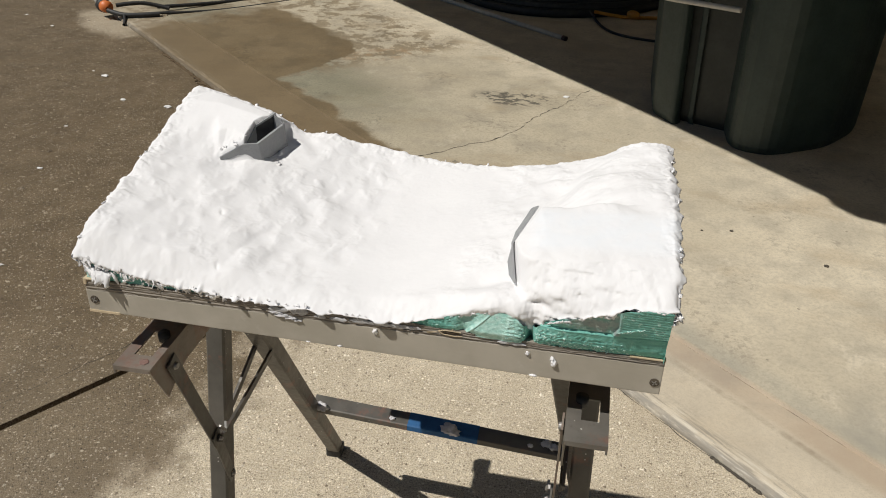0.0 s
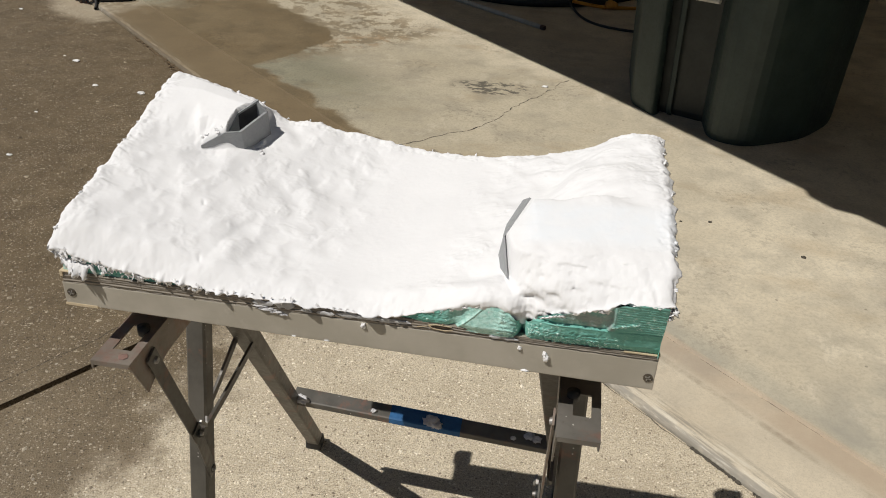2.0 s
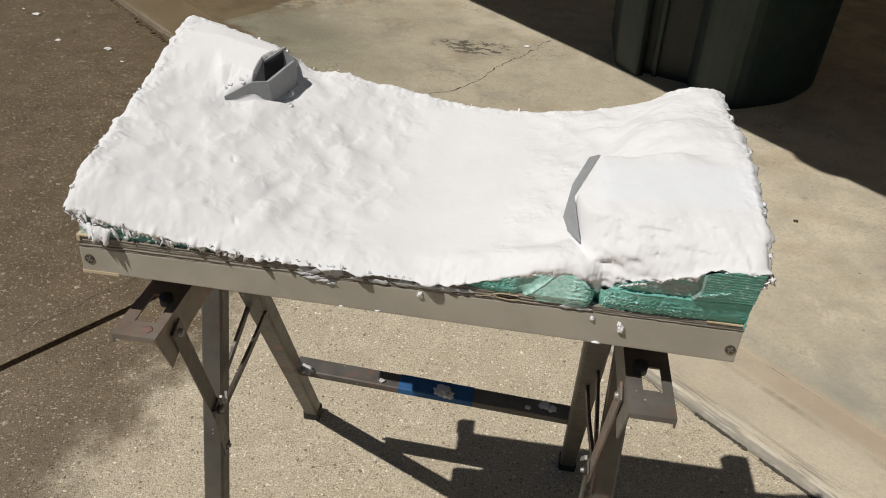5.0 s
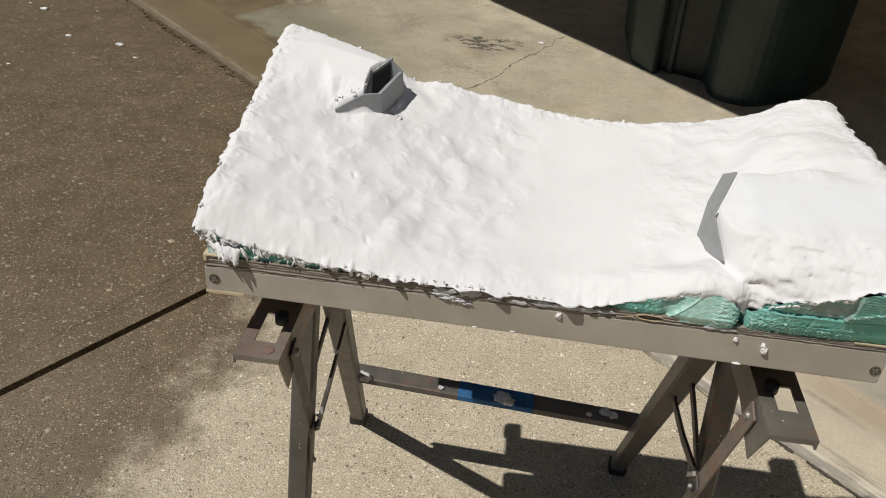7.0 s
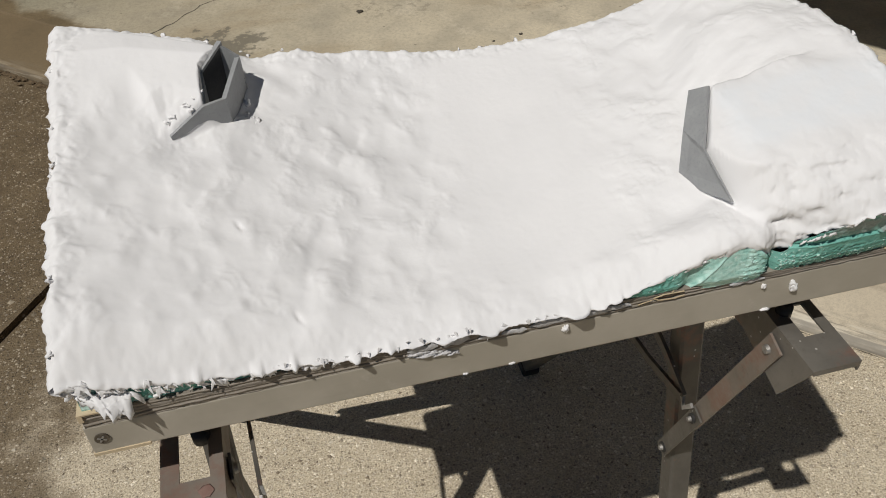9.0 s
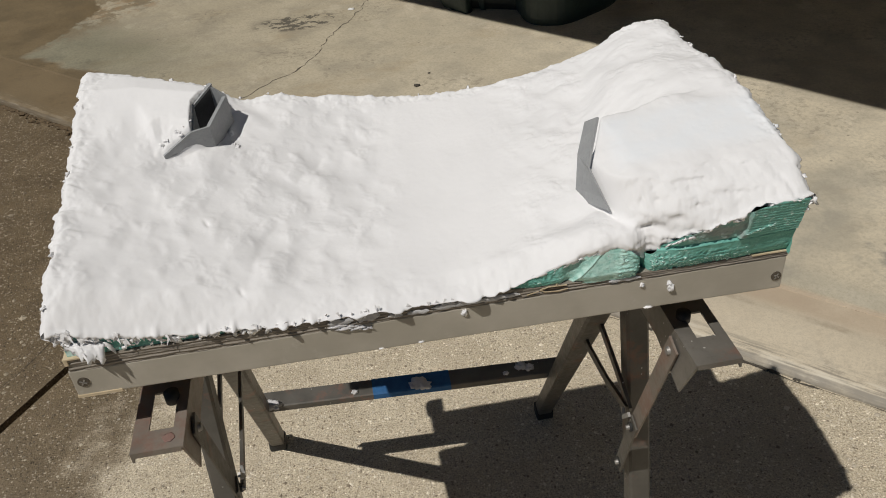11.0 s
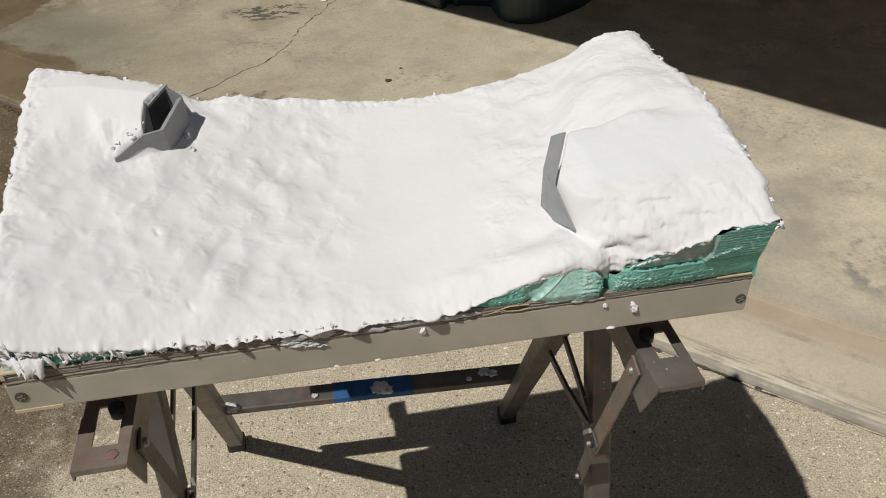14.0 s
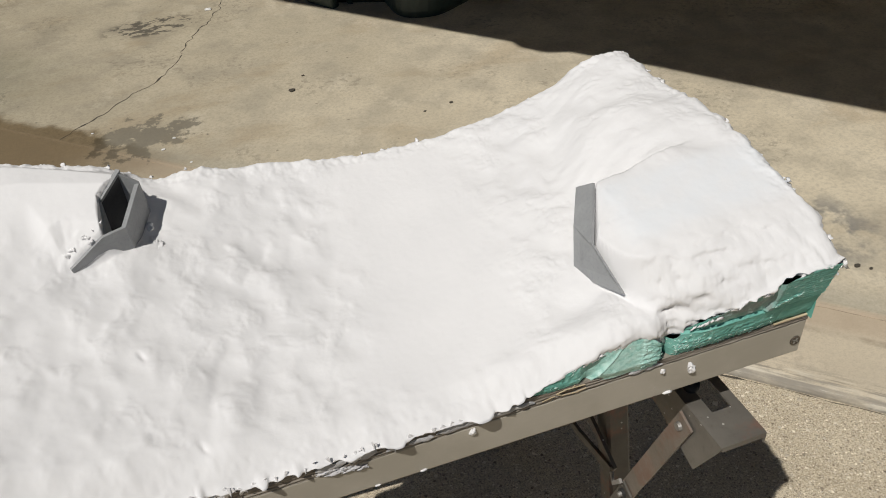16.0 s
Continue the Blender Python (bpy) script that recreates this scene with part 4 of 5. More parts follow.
def foam_side(points, outward, rows_n=18):
    rows = []
    for k in range(rows_n + 1):
        row = []
        for x, y in points:
            top = max(DECK + 0.001, terrain(min(0.296, max(-0.297, x)), min(0.298, max(0.001, y))) - 0.0035 - 0.004 * step(0.08, 0.04, x))
            top = max(DECK + 0.001, eased(x, y, top + 0.003) - 0.003)
            if outward[1] < 0:
                top = max(DECK + 0.001, min(top, front_torn(x) + 0.0035))
            z = DECK + (top - DECK) * k / rows_n
            if outward[1] < 0:
                w = front_cut(x, z)
            else:
                w = 0.0006 * noise.fractal((x * 190, y * 190, z * 230), 0.7, 2.1, 4)
            row.append(bm.verts.new((x + outward[0] * w, y + outward[1] * w, z)))
        rows.append(row)
    for a, b in zip(rows, rows[1:]):
        for i in range(len(points) - 1):
            bm.faces.new((a[i], a[i + 1], b[i + 1], b[i]))


foam_side([(-0.297 + 0.594 * i / 760, 0.002) for i in range(761)], (0, -1), 64)
foam_side([(0.297, 0.002 - lean(0.3, 0.93) + 0.296 * i / 110) for i in range(111)], (1, 0))
foam_side([(0.297 - 0.594 * i / 60, 0.298) for i in range(61)], (0, 1))
foam_side([(-0.297, 0.298 - 0.296 * i / 110) for i in range(111)], (-1, 0))
part("foam_body", rel(bm, model), FOAM, model, "green insulation foam with rough cut faces", smooth=True)
# Pale torn tufts and flakes standing out of the cut face.
FOAM_PALE = plain("pale_foam_flake", (0.42, 0.68, 0.61), (0.62, 0.83, 0.78), 150, 0.7)
tufts = Crumbs()
for k in range(330):
    if k < 60:
        x = draw.uniform(0.143, 0.166)
        z = draw.uniform(0.9005, min(0.9255, front_line(x)))
    elif k < 230:
        x = 0.176 + 0.085 * draw.random() ** 1.4
        z = 0.9005 + abs(draw.gauss(0, 0.006)) + 0.010 * draw.random() * step(0.22, 0.18, x)
    elif k < 280:
        x = draw.uniform(0.178, 0.292)
        z = 0.9003 + draw.uniform(0.0, 0.0016)
    elif k < 305:
        x = draw.uniform(0.248, 0.276)
        z = 0.931 + 0.32 * (x - 0.252) + draw.uniform(-0.0008, 0.0008)
    else:
        x = draw.uniform(0.062, 0.10)
        z = draw.uniform(0.903, max(0.904, front_line(x) - 0.001))
    tufts.add((x, 0.002 - front_cut(x, z) + 0.0001, z), draw.uniform(0.0002, 0.0007), k * 0.83 + 900, (draw.uniform(1.0, 2.8), 0.6, draw.uniform(0.5, 1.2)), draw.uniform(-0.9, 0.9), 1.1)
ob = tufts.made("foam_flake_litter", FOAM_PALE, Vector(model.location))
ob.parent = model
tagged(ob, "pale torn flakes on the cut foam", kind="stuff")

PLY_LOW = 0.8925
bm = bmesh.new()
# Deck edge with open, splintered layers.
nx = 300
for y, sgn in ((0.0, -1),):
    lay = []
    for k in range(13):
        line = []
        for i in range(nx + 1):
            x = -0.299 + 0.598 * i / nx
            z = PLY_LOW + (deck_top(x) - PLY_LOW) * k / 12
            w = 0.0003 * (1 if (k // 2) % 2 else -0.6) + 0.0005 * noise.fractal((x * 90, k * 0.45, 2.2), 0.8, 2.1, 3)
            w -= 0.0022 * math.exp(-(((x - 0.093) / 0.010) ** 2) - ((z - 0.8985) / 0.0022) ** 2)
            line.append(bm.verts.new((x, y + sgn * w, z)))
        lay.append(line)
    lay.append([bm.verts.new((v.co.x, 0.006, v.co.z)) for v in lay[-1]])
    for a, b in zip(lay, lay[1:]):
        for i in range(nx):
            bm.faces.new((a[i], a[i + 1], b[i + 1], b[i]))
box(bm, -0.299, 0.299, 0.0035, 0.3, PLY_LOW, DECK - 0.0004)
for x in (-0.299, 0.299):
    q = [bm.verts.new(p) for p in ((x, -0.0003, PLY_LOW), (x, 0.006, PLY_LOW), (x, 0.006, deck_top(x)), (x, -0.0003, deck_top(x)))]
    bm.faces.new(q)
part("deck", rel(bm, model), PLY, model, "weathered plywood deck with open layers")
bm = bmesh.new()
box(bm, 0.266, 0.2995, -0.0012, 0.004, 0.8988, 0.9000)
part("bare_edge", rel(bm, model), RAW_WOOD, model, "strip of bare pale wood")
bm = bmesh.new()
box(bm, -0.3005, -0.2975, -0.0014, 0.010, 0.8998, 0.9064)
box(bm, -0.2975, -0.281, -0.0014, 0.004, 0.9052, 0.9064)
part("bare_edge", rel(bm, model), RAW_WOOD, model, "strip of bare pale wood")
SPLIT = plain("dark_split_wood", (0.075, 0.055, 0.04), (0.12, 0.09, 0.065), 120, 0.9)
bm = bmesh.new()
lump(bm, (0.093, 0.0006, 0.8985), 1.0, 4.0, (0.0105, 0.0012, 0.0019), 3, 0.5)
part("split", rel(bm, model), SPLIT, model, "dark split torn in the plywood", True)
for x0, z0, x1, z1, thick in ((0.0815, 0.8998, 0.0880, 0.9012, 0.0008), (0.0875, 0.9012, 0.1040, 0.9008, 0.0007), (0.0812, 0.8994, 0.0850, 0.8970, 0.0007), (0.0845, 0.8966, 0.0985, 0.8955, 0.0006), (0.0980, 0.8955, 0.1050, 0.8968, 0.0006), (0.0700, 0.8962, 0.0800, 0.8984, 0.0005), (0.0948, 0.9012, 0.0955, 0.9036, 0.0006)):
    bm = bmesh.new()
    beam(bm, (x0, -0.0008, z0), (x1, -0.0011, z1), thick, 0.0009, bevel=0.0002)
    part("splinter", rel(bm, model), RAW_WOOD, model, "pale splinter of torn plywood")
for name, args in (("front_rail", (-0.301, 0.299, 0.0, 0.018)), ("back_rail", (-0.301, 0.299, 0.282, 0.3))):
    bm = bmesh.new()
    box(bm, args[0], args[1], args[2], args[3], 0.862, PLY_LOW, 0.0012)
    for v in bm.verts:
        if v.co.z < 0.87:
            v.co.z -= 0.0125 * v.co.x
    part(name, rel(bm, model), TAUPE, model, "taupe painted wooden rail")
bm = bmesh.new()
box(bm, -0.3012, -0.266, -0.0008, 0.0175, 0.8645, 0.8672)
part("bare_edge", rel(bm, model), RAW_WOOD, model, "strip of bare pale wood")
for x in (-0.301, 0.281):
    bm = bmesh.new()
    box(bm, x, x + 0.018, 0.0185, 0.2815, 0.862 - 0.0125 * x, PLY_LOW, 0.001)
    part("end_rail", rel(bm, model), TAUPE, model, "taupe painted wooden rail")
SCREW = plain("dull_screw_steel", (0.10, 0.085, 0.07), (0.16, 0.14, 0.115), 300, 0.5, 0.6)
for x, z in ((-0.2925, 0.8805), (0.2925, 0.8725)):
    bm = bmesh.new()
    rod(bm, (x, 0.004, z), (x, -0.0009, z), 0.0046, 20)
    screw = part("screw", rel(bm, model), SCREW, model, "dark cross-head screw")
    bm = bmesh.new()
    for ang in (0.5, 0.5 + math.pi / 2):
        m = Matrix.Translation((x, -0.0010, z)) @ Matrix.Rotation(ang, 4, "Y")
        box(bm, -0.003, 0.003, -0.0004, 0.0004, -0.0006, 0.0006, 0, m)
    part("cross_recess", rel(bm, model), BRIGHT_STEEL, screw, "bright worn cross recess")
for k, (x, z, r) in enumerate(((0.1956, 0.880, 0.0029), (0.194, 0.8835, 0.0021), (0.017, 0.8885, 0.0024), (0.170, 0.8868, 0.0018), (0.177, 0.8612, 0.0022), (-0.021, 0.8642, 0.0016), (-0.055, 0.8640, 0.0013))):
    bm = bmesh.new()
    lump(bm, (x, -r * 0.3, z), r, k * 2.1 + 9, (1.0, 0.8, 1.3) if z > 0.87 else (1.6, 0.6, 0.45), 3, 0.6)
    part("paste_dab", rel(bm, model), SNOW, model, "dab of dried white paste", True)
# Thin grey-white smears of paste pressed on the plywood edge.
def smear(x0, x1, low, high, seed):
    """A thin ragged coat on the plywood edge."""
    bm = bmesh.new()
    n, prev = max(6, int((x1 - x0) / 0.0012)), None
    for i in range(n + 1):
        x = x0 + (x1 - x0) * i / n
        fade = min(1.0, 6 * min(i, n - i) / n + 0.15)
        mid, tall = (low + high) / 2, (high - low) / 2 * fade
        a = mid - tall * (1 + 0.7 * noise.noise((x * 160, seed, 0)))
        b = mid + tall * (1 + 0.6 * noise.noise((x * 140, seed, 5)))
        cur = []
        for f in (0.0, 0.12, 0.4, 0.7, 0.9, 1.0):
            out = 0.0006 + (0.0009 + 0.0007 * noise.noise((x * 200, f * 3, seed))) * math.sin(f * math.pi) ** 0.5
            cur.append(bm.verts.new((x, -out, a + (b - a) * f)))
        if prev:
            for p, q, r, t in zip(prev, prev[1:], cur[1:], cur):
                bm.faces.new((p, t, r, q))
        prev = cur
    bmesh.ops.recalc_face_normals(bm, faces=bm.faces)
    part("paste_smear", rel(bm, model), SMEAR, model, "thin grey smear of paste", True)


SMEAR = plain("thin_grey_paste", (0.43, 0.425, 0.43), (0.55, 0.545, 0.55), 120, 0.8, 0, 0.5, 0.0015)
for k, args in enumerate(((-0.095, -0.074, 0.8962, 0.9025), (-0.072, -0.052, 0.8960, 0.9042), (-0.046, -0.034, 0.8950, 0.8990), (-0.030, -0.012, 0.8948, 0.8992), (-0.010, 0.036, 0.8955, 0.9010), (0.030, 0.064, 0.8958, 0.9010), (0.140, 0.168, 0.8940, 0.8985))):
    smear(*args, k * 3.7 + 1)
for k, (x, z, rx, rz) in enumerate(((-0.088, 0.8950, 0.006, 0.0016), (-0.080, 0.8925, 0.008, 0.0018), (-0.072, 0.8905, 0.006, 0.0014), (-0.064, 0.8890, 0.004, 0.0012))):
    bm = bmesh.new()
    lump(bm, (x, -0.0004, z), 1.0, k * 1.9 + 3, (rx, 0.0016, rz), 3, 0.9)
    part("paste_dab", rel(bm, model), CRUMB, model, "dab of dried white paste", True)

# Torn tongue of paste that curls out over the corner of the front edge.
bm = bmesh.new()
rows = []
for i in range(25):
    f = i / 24
    row = []
    for j in range(13):
        g = j / 12
        rag = 1 + 0.30 * noise.noise((f * 9, 0, 2.2)) + 0.16 * noise.noise((f * 23, 0, 7.1))
        out = (0.0050 + 0.0092 * math.sin(f * 2.4) ** 2) * rag * math.sin(g * math.pi / 2) ** 0.8
        drop = (0.0075 + 0.004 * f) * rag * g**1.7
        crumple = 0.0022 * noise.noise((f * 11, g * 5, 3.3)) + 0.0016 * noise.noise((f * 26, g * 12, 8.3))
        row.append((-0.298 + 0.032 * f + 0.006 * g * (1 - f), 0.0015 - out + crumple, 0.9235 - 0.007 * f - drop + crumple))
    rows.append(row)
top = [[bm.verts.new(p) for p in row] for row in rows]
low = [[bm.verts.new((p[0], p[1] + 0.0012, p[2] - 0.0016 * (1 - 0.6 * j / 12))) for j, p in enumerate(row)] for row in rows]
for a, b in zip(top, top[1:]):
    for j in range(12):
        bm.faces.new((a[j], b[j], b[j + 1], a[j + 1]))
for a, b in zip(low, low[1:]):
    for j in range(12):
        bm.faces.new((a[j], a[j + 1], b[j + 1], b[j]))
for a, b, c, d in zip(top, top[1:], low, low[1:]):
    bm.faces.new((a[-1], b[-1], d[-1], c[-1]))
for k in (0, -1):
    for j in range(12):
        bm.faces.new((top[k][j], top[k][j + 1], low[k][j + 1], low[k][j]))
bmesh.ops.recalc_face_normals(bm, faces=bm.faces)
part("torn_flap", rel(bm, model), SNOW, model, "torn tongue of white paste curling over the edge", True)

# Bunker fronts.
def panel(name, outline, out, thick, mat, label, parent):
    bm = bmesh.new()
    o = Vector(out).normalized() * thick
    front = [bm.verts.new(Vector(p)) for p in outline]
    back = [bm.verts.new(Vector(p) - o) for p in outline]
    bm.faces.new(front)
    bm.faces.new(back[::-1])
    for i in range(len(front)):
        j = (i + 1) % len(front)
        bm.faces.new((front[j], front[i], back[i], back[j]))
    bmesh.ops.recalc_face_normals(bm, faces=bm.faces)
    return part(name, rel(bm, parent), mat, parent, label)


bunker = holder("bunker", "grey model bunker front half buried in snow on the back corner", "model bunker", "model bunkers", at=(-0.19, 0.22, 0.95))
side = [(-0.225, 0.187, 0.973), (-0.198, 0.197, 0.9880), (-0.181, 0.203, 0.9885), (-0.179, 0.2120, 0.935), (-0.222, 0.196, 0.940)]
panel("side_facet", side, (0.34, -0.94, 0.1), 0.0036, PANEL_GREY, "", bunker)
panel("front_panel", [(-0.181, 0.203, 0.9885), (-0.166, 0.250, 0.997), (-0.163, 0.254, 0.935), (-0.179, 0.2120, 0.935)], (0.95, -0.30, 0.1), 0.0036, PANEL_GREY, "", bunker)
# The slot's inner wall is coloured darker than the other panels.
panel("inner_panel", [(-0.1950, 0.2318, 0.998), (-0.1775, 0.2538, 1.008), (-0.1775, 0.2538, 0.93), (-0.1950, 0.2318, 0.93)], (0.78, -0.62, 0), 0.0034, DARK_GREY, "dark grey inner wall of the slot", bunker)
panel("slot_rim", [(-0.1948, 0.2316, 0.9995), (-0.1773, 0.2536, 1.0095), (-0.1773, 0.2536, 1.0070), (-0.1948, 0.2316, 0.9970)], (0.78, -0.62, 0), 0.0040, PANEL_GREY, "thin grey upper rim", bunker)
panel("inner_wing", [(-0.1962, 0.2045, 0.986), (-0.1952, 0.2318, 0.998), (-0.1952, 0.2318, 0.93), (-0.1962, 0.2045, 0.93)], (1, -0.03, 0), 0.0018, PANEL_GREY, "", bunker)
panel("end_panel", [(-0.1790, 0.2540, 1.0075), (-0.1660, 0.2515, 0.997), (-0.1625, 0.2535, 0.935), (-0.1790, 0.2555, 0.935)], (0.2, 1.0, 0.0), 0.0028, PANEL_GREY, "", bunker)
bunker2 = holder("bunker", "grey folded model bunker front set in a snow bank", "model bunker", "model bunkers", at=(0.15, 0.07, 0.93))
panel("upper_panel", [(0.161, 0.106, 0.994), (0.154, 0.119, 0.984), (0.141, 0.096, 0.966), (0.1405, 0.066, 0.9695)], (-1, 0.2, 0.4), 0.002, PANEL_GREY, "", bunker2)
panel("lower_panel", [(0.141, 0.096, 0.966), (0.135, 0.080, 0.930), (0.149, 0.031, 0.945), (0.1405, 0.066, 0.9695)], (-1, -0.3, 0.2), 0.002, PANEL_GREY, "", bunker2)

# ---- workbench ----
bench = holder("workbench", "folding steel workbench frame, grey and rust-spotted, on concrete", "workbench", at=(0, 0.25, 0))


def bpart(name, bm, mat, label="", smooth=False, parent=None):
    return part(name, rel(bm, bench), mat, parent or bench, label, smooth)


TOP = 0.811
T = 0.002
SIDES = {
    -1: dict(x0=-0.274, x1=-0.230, y0=-0.020, slot=(-0.261, -0.240, 0.003, 0.048), nut=(-0.2445, 0.040), bolt=(-0.2305, 0.024, 0.785), joint=(-0.2350, 0.094, 0.613), low=(-0.2540, 0.150, 0.492), leg=((-0.260, 0.196, 0.80), (-0.267, 0.045, 0.010)), rear=((-0.236, 0.170, 0.795), (-0.295, 0.699, 0.010))),
    1: dict(x0=0.214, x1=0.257, y0=-0.031, slot=(0.229, 0.2475, 0.003, 0.037), nut=(0.2285, 0.033), bolt=(0.2145, 0.017, 0.787), joint=(0.2140, 0.077, 0.618), low=(0.2210, 0.121, 0.505), leg=((0.240, 0.182, 0.80), (0.250, 0.028, 0.010)), rear=((0.200, 0.120, 0.795), (0.270, 0.657, 0.010))),
}


def plate(bm, outline, x, t):
    """A sheet in the plane x, cut to an outline of y and z."""
    lo = [bm.verts.new((x, y, z)) for y, z in outline]
    hi = [bm.verts.new((x + t, y, z)) for y, z in outline]
    bm.faces.new(lo)
    bm.faces.new(hi[::-1])
    for i in range(len(outline)):
        j = (i + 1) % len(outline)
        bm.faces.new((lo[j], lo[i], hi[i], hi[j]))


def channel(bm, a, b, wide, deep, t=0.002, face=-1):
    """An open folded steel channel from a to b, its web towards face (-1: front) and its flanges behind."""
    a, b = Vector(a), Vector(b)
    way = (b - a).normalized()
    side = Vector((1, 0, 0))
    side = (side - way * side.dot(way)).normalized()
    over = way.cross(side).normalized()
    if over.y * face < 0:
        over = -over
    r = 0.003
    prof = [(-wide / 2, -deep), (-wide / 2, -r), (-wide / 2 + r, 0), (wide / 2 - r, 0), (wide / 2, -r), (wide / 2, -deep), (wide / 2 - t, -deep), (wide / 2 - t, -r), (wide / 2 - r, -t), (-wide / 2 + r, -t), (-wide / 2 + t, -r), (-wide / 2 + t, -deep)]
    r0 = [bm.verts.new(a + side * p + over * q) for p, q in prof]
    r1 = [bm.verts.new(b + side * p + over * q) for p, q in prof]
    n = len(prof)
    for i in range(n):
        bm.faces.new((r0[i], r0[(i + 1) % n], r1[(i + 1) % n], r1[i]))
    for ring in (r0, r1):
        for quad in ((0, 1, 10, 11), (1, 2, 9, 10), (2, 3, 8, 9), (3, 4, 7, 8), (4, 5, 6, 7)):
            bm.faces.new([ring[k] for k in quad])
    bmesh.ops.recalc_face_normals(bm, faces=bm.faces)
    return bm


def strap(bm, points, wide, t=0.0022):
    """A flat strap through points in a plane of constant x, its width in that plane."""
    left, right = [], []
    for k, p in enumerate(points):
        p = Vector(p)
        a, b = Vector(points[max(0, k - 1)]), Vector(points[min(len(points) - 1, k + 1)])
        d = b - a
        d.x = 0
        d.normalize()
        n = Vector((0, -d.z, d.y)) * (wide / 2)
        left.append(p + n)
        right.append(p - n)
    rows = [[bm.verts.new(q + Vector((dx, 0, 0))) for q in line] for line in (left, right) for dx in (-t / 2, t / 2)]
    a, b, c, d = rows[0], rows[1], rows[3], rows[2]
    for i in range(len(points) - 1):
        for p, q in ((a, b), (b, c), (c, d), (d, a)):
            bm.faces.new((p[i], p[i + 1], q[i + 1], q[i]))
    for i in (0, -1):
        bm.faces.new((a[i], b[i], c[i], d[i]))
    bmesh.ops.recalc_face_normals(bm, faces=bm.faces)
    return bm


def bolt(parent_name, at, r, s):
    bm = bmesh.new()
    x, y, z = at
    rod(bm, (x - s * 0.001, y, z), (x - s * 0.0035, y, z), r, 20)
    washer = bpart(parent_name, bm, RUBBER, "dark washer with a bright bolt head")
    bm = bmesh.new()
    rod(bm, (x - s * 0.0035, y, z), (x - s * 0.007, y, z), r * 0.55, 16, r * 0.42)
    part("bolt_head", rel(bm, bench), BRIGHT_STEEL, washer, "bright steel bolt head")


for s, k in SIDES.items():
    x0, x1, y0, y1 = k["x0"], k["x1"], k["y0"], 0.46 if s > 0 else 0.40
    a0, a1, b0, b1 = k["slot"]
    bm = bmesh.new()
    box(bm, x0, x1, y0, b0, TOP - T, TOP)
    box(bm, x0, a0, b0, b1, TOP - T, TOP)
    box(bm, a1, x1, b0, b1, TOP - T, TOP)
    box(bm, x0, x1, b1, y1, TOP - T, TOP)
    deep = [(y0, TOP - T), (y1, TOP - T), (y1, 0.772), (0.055, 0.772), (0.034, 0.766), (y0 + 0.026, 0.753), (y0 + 0.005, 0.797)]
    shallow = [(y0, TOP - T), (y1, TOP - T), (y1, TOP - 0.012), (y0 + 0.004, TOP - 0.009), (y0, TOP - 0.011)]
    plate(bm, deep if s > 0 else shallow, x0, T)
    plate(bm, shallow if s > 0 else deep, x1 - T, T)
    # Turned-down lip along the front edge.
    box(bm, x0 + T, x1 - T, y0, y0 + T, TOP - 0.006, TOP - T)
    bmesh.ops.recalc_face_normals(bm, faces=bm.faces)
    bpart("rail", bm, STEEL_RUSTY if s < 0 else STEEL_LIT, "bent steel rail with a slot and rust spots")
    if s < 0:
        bm = bmesh.new()
        lump(bm, (x0 + 0.031, y0 + 0.012, TOP + 0.0003), 1.0, 2.0, (0.0050, 0.0046, 0.0005), 3, 0.3)
        bpart("paint_mark", bm, PAINT_RED, "faded red paint mark", True)
    nx, ny = k["nut"]
    bm = bmesh.new()
    rod(bm, (nx, ny, TOP - 0.004), (nx, ny, TOP + 0.006), 0.0068, 18)
    bpart("clamp_nut", bm, RUBBER, "black clamp nut in the slot", True)
    bolt("pivot_washer", k["bolt"], 0.0085, s)
    bm = bmesh.new()
    channel(bm, k["leg"][0], k["leg"][1], 0.027, 0.024)
    bpart("front_leg", bm, STEEL)
    bm = bmesh.new()
    channel(bm, k["rear"][0], k["rear"][1], 0.030, 0.026)
    bpart("rear_leg", bm, STEEL)
    for fx, fy, _ in (k["leg"][1], k["rear"][1]):
        bm = bmesh.new()
        box(bm, fx - 0.018, fx + 0.018, fy - 0.006, fy + 0.028, 0.0, 0.026, 0.005)
        bpart("foot", bm, RUBBER, "black rubber foot")
    # Folding link in two straps with its joint, and a pair of thin braces back to the rear leg.
    bx, by, bz = k["bolt"]
    jx, jy, jz = k["joint"]
    lx, ly, lz = k["low"]
    bm = bmesh.new()
    strap(bm, [(bx - s * 0.003, by - 0.006, bz + 0.012), (jx - s * 0.003, jy + 0.004, jz - 0.010)], 0.020)
    bpart("upper_link", bm, STEEL_RUSTY if s > 0 else STEEL, "flat steel link bar with rubbed red paint")
    bm = bmesh.new()
    strap(bm, [(jx - s * 0.006, jy - 0.005, jz + 0.012), (lx - s * 0.004, ly + 0.005, lz - 0.012)], 0.018)
    bpart("lower_link", bm, STEEL, "flat steel link bar")
    bolt("joint_washer", (jx - s * 0.006, jy, jz), 0.0055, s)
    bolt("joint_washer", (lx - s * 0.004, ly, lz), 0.0065, s)
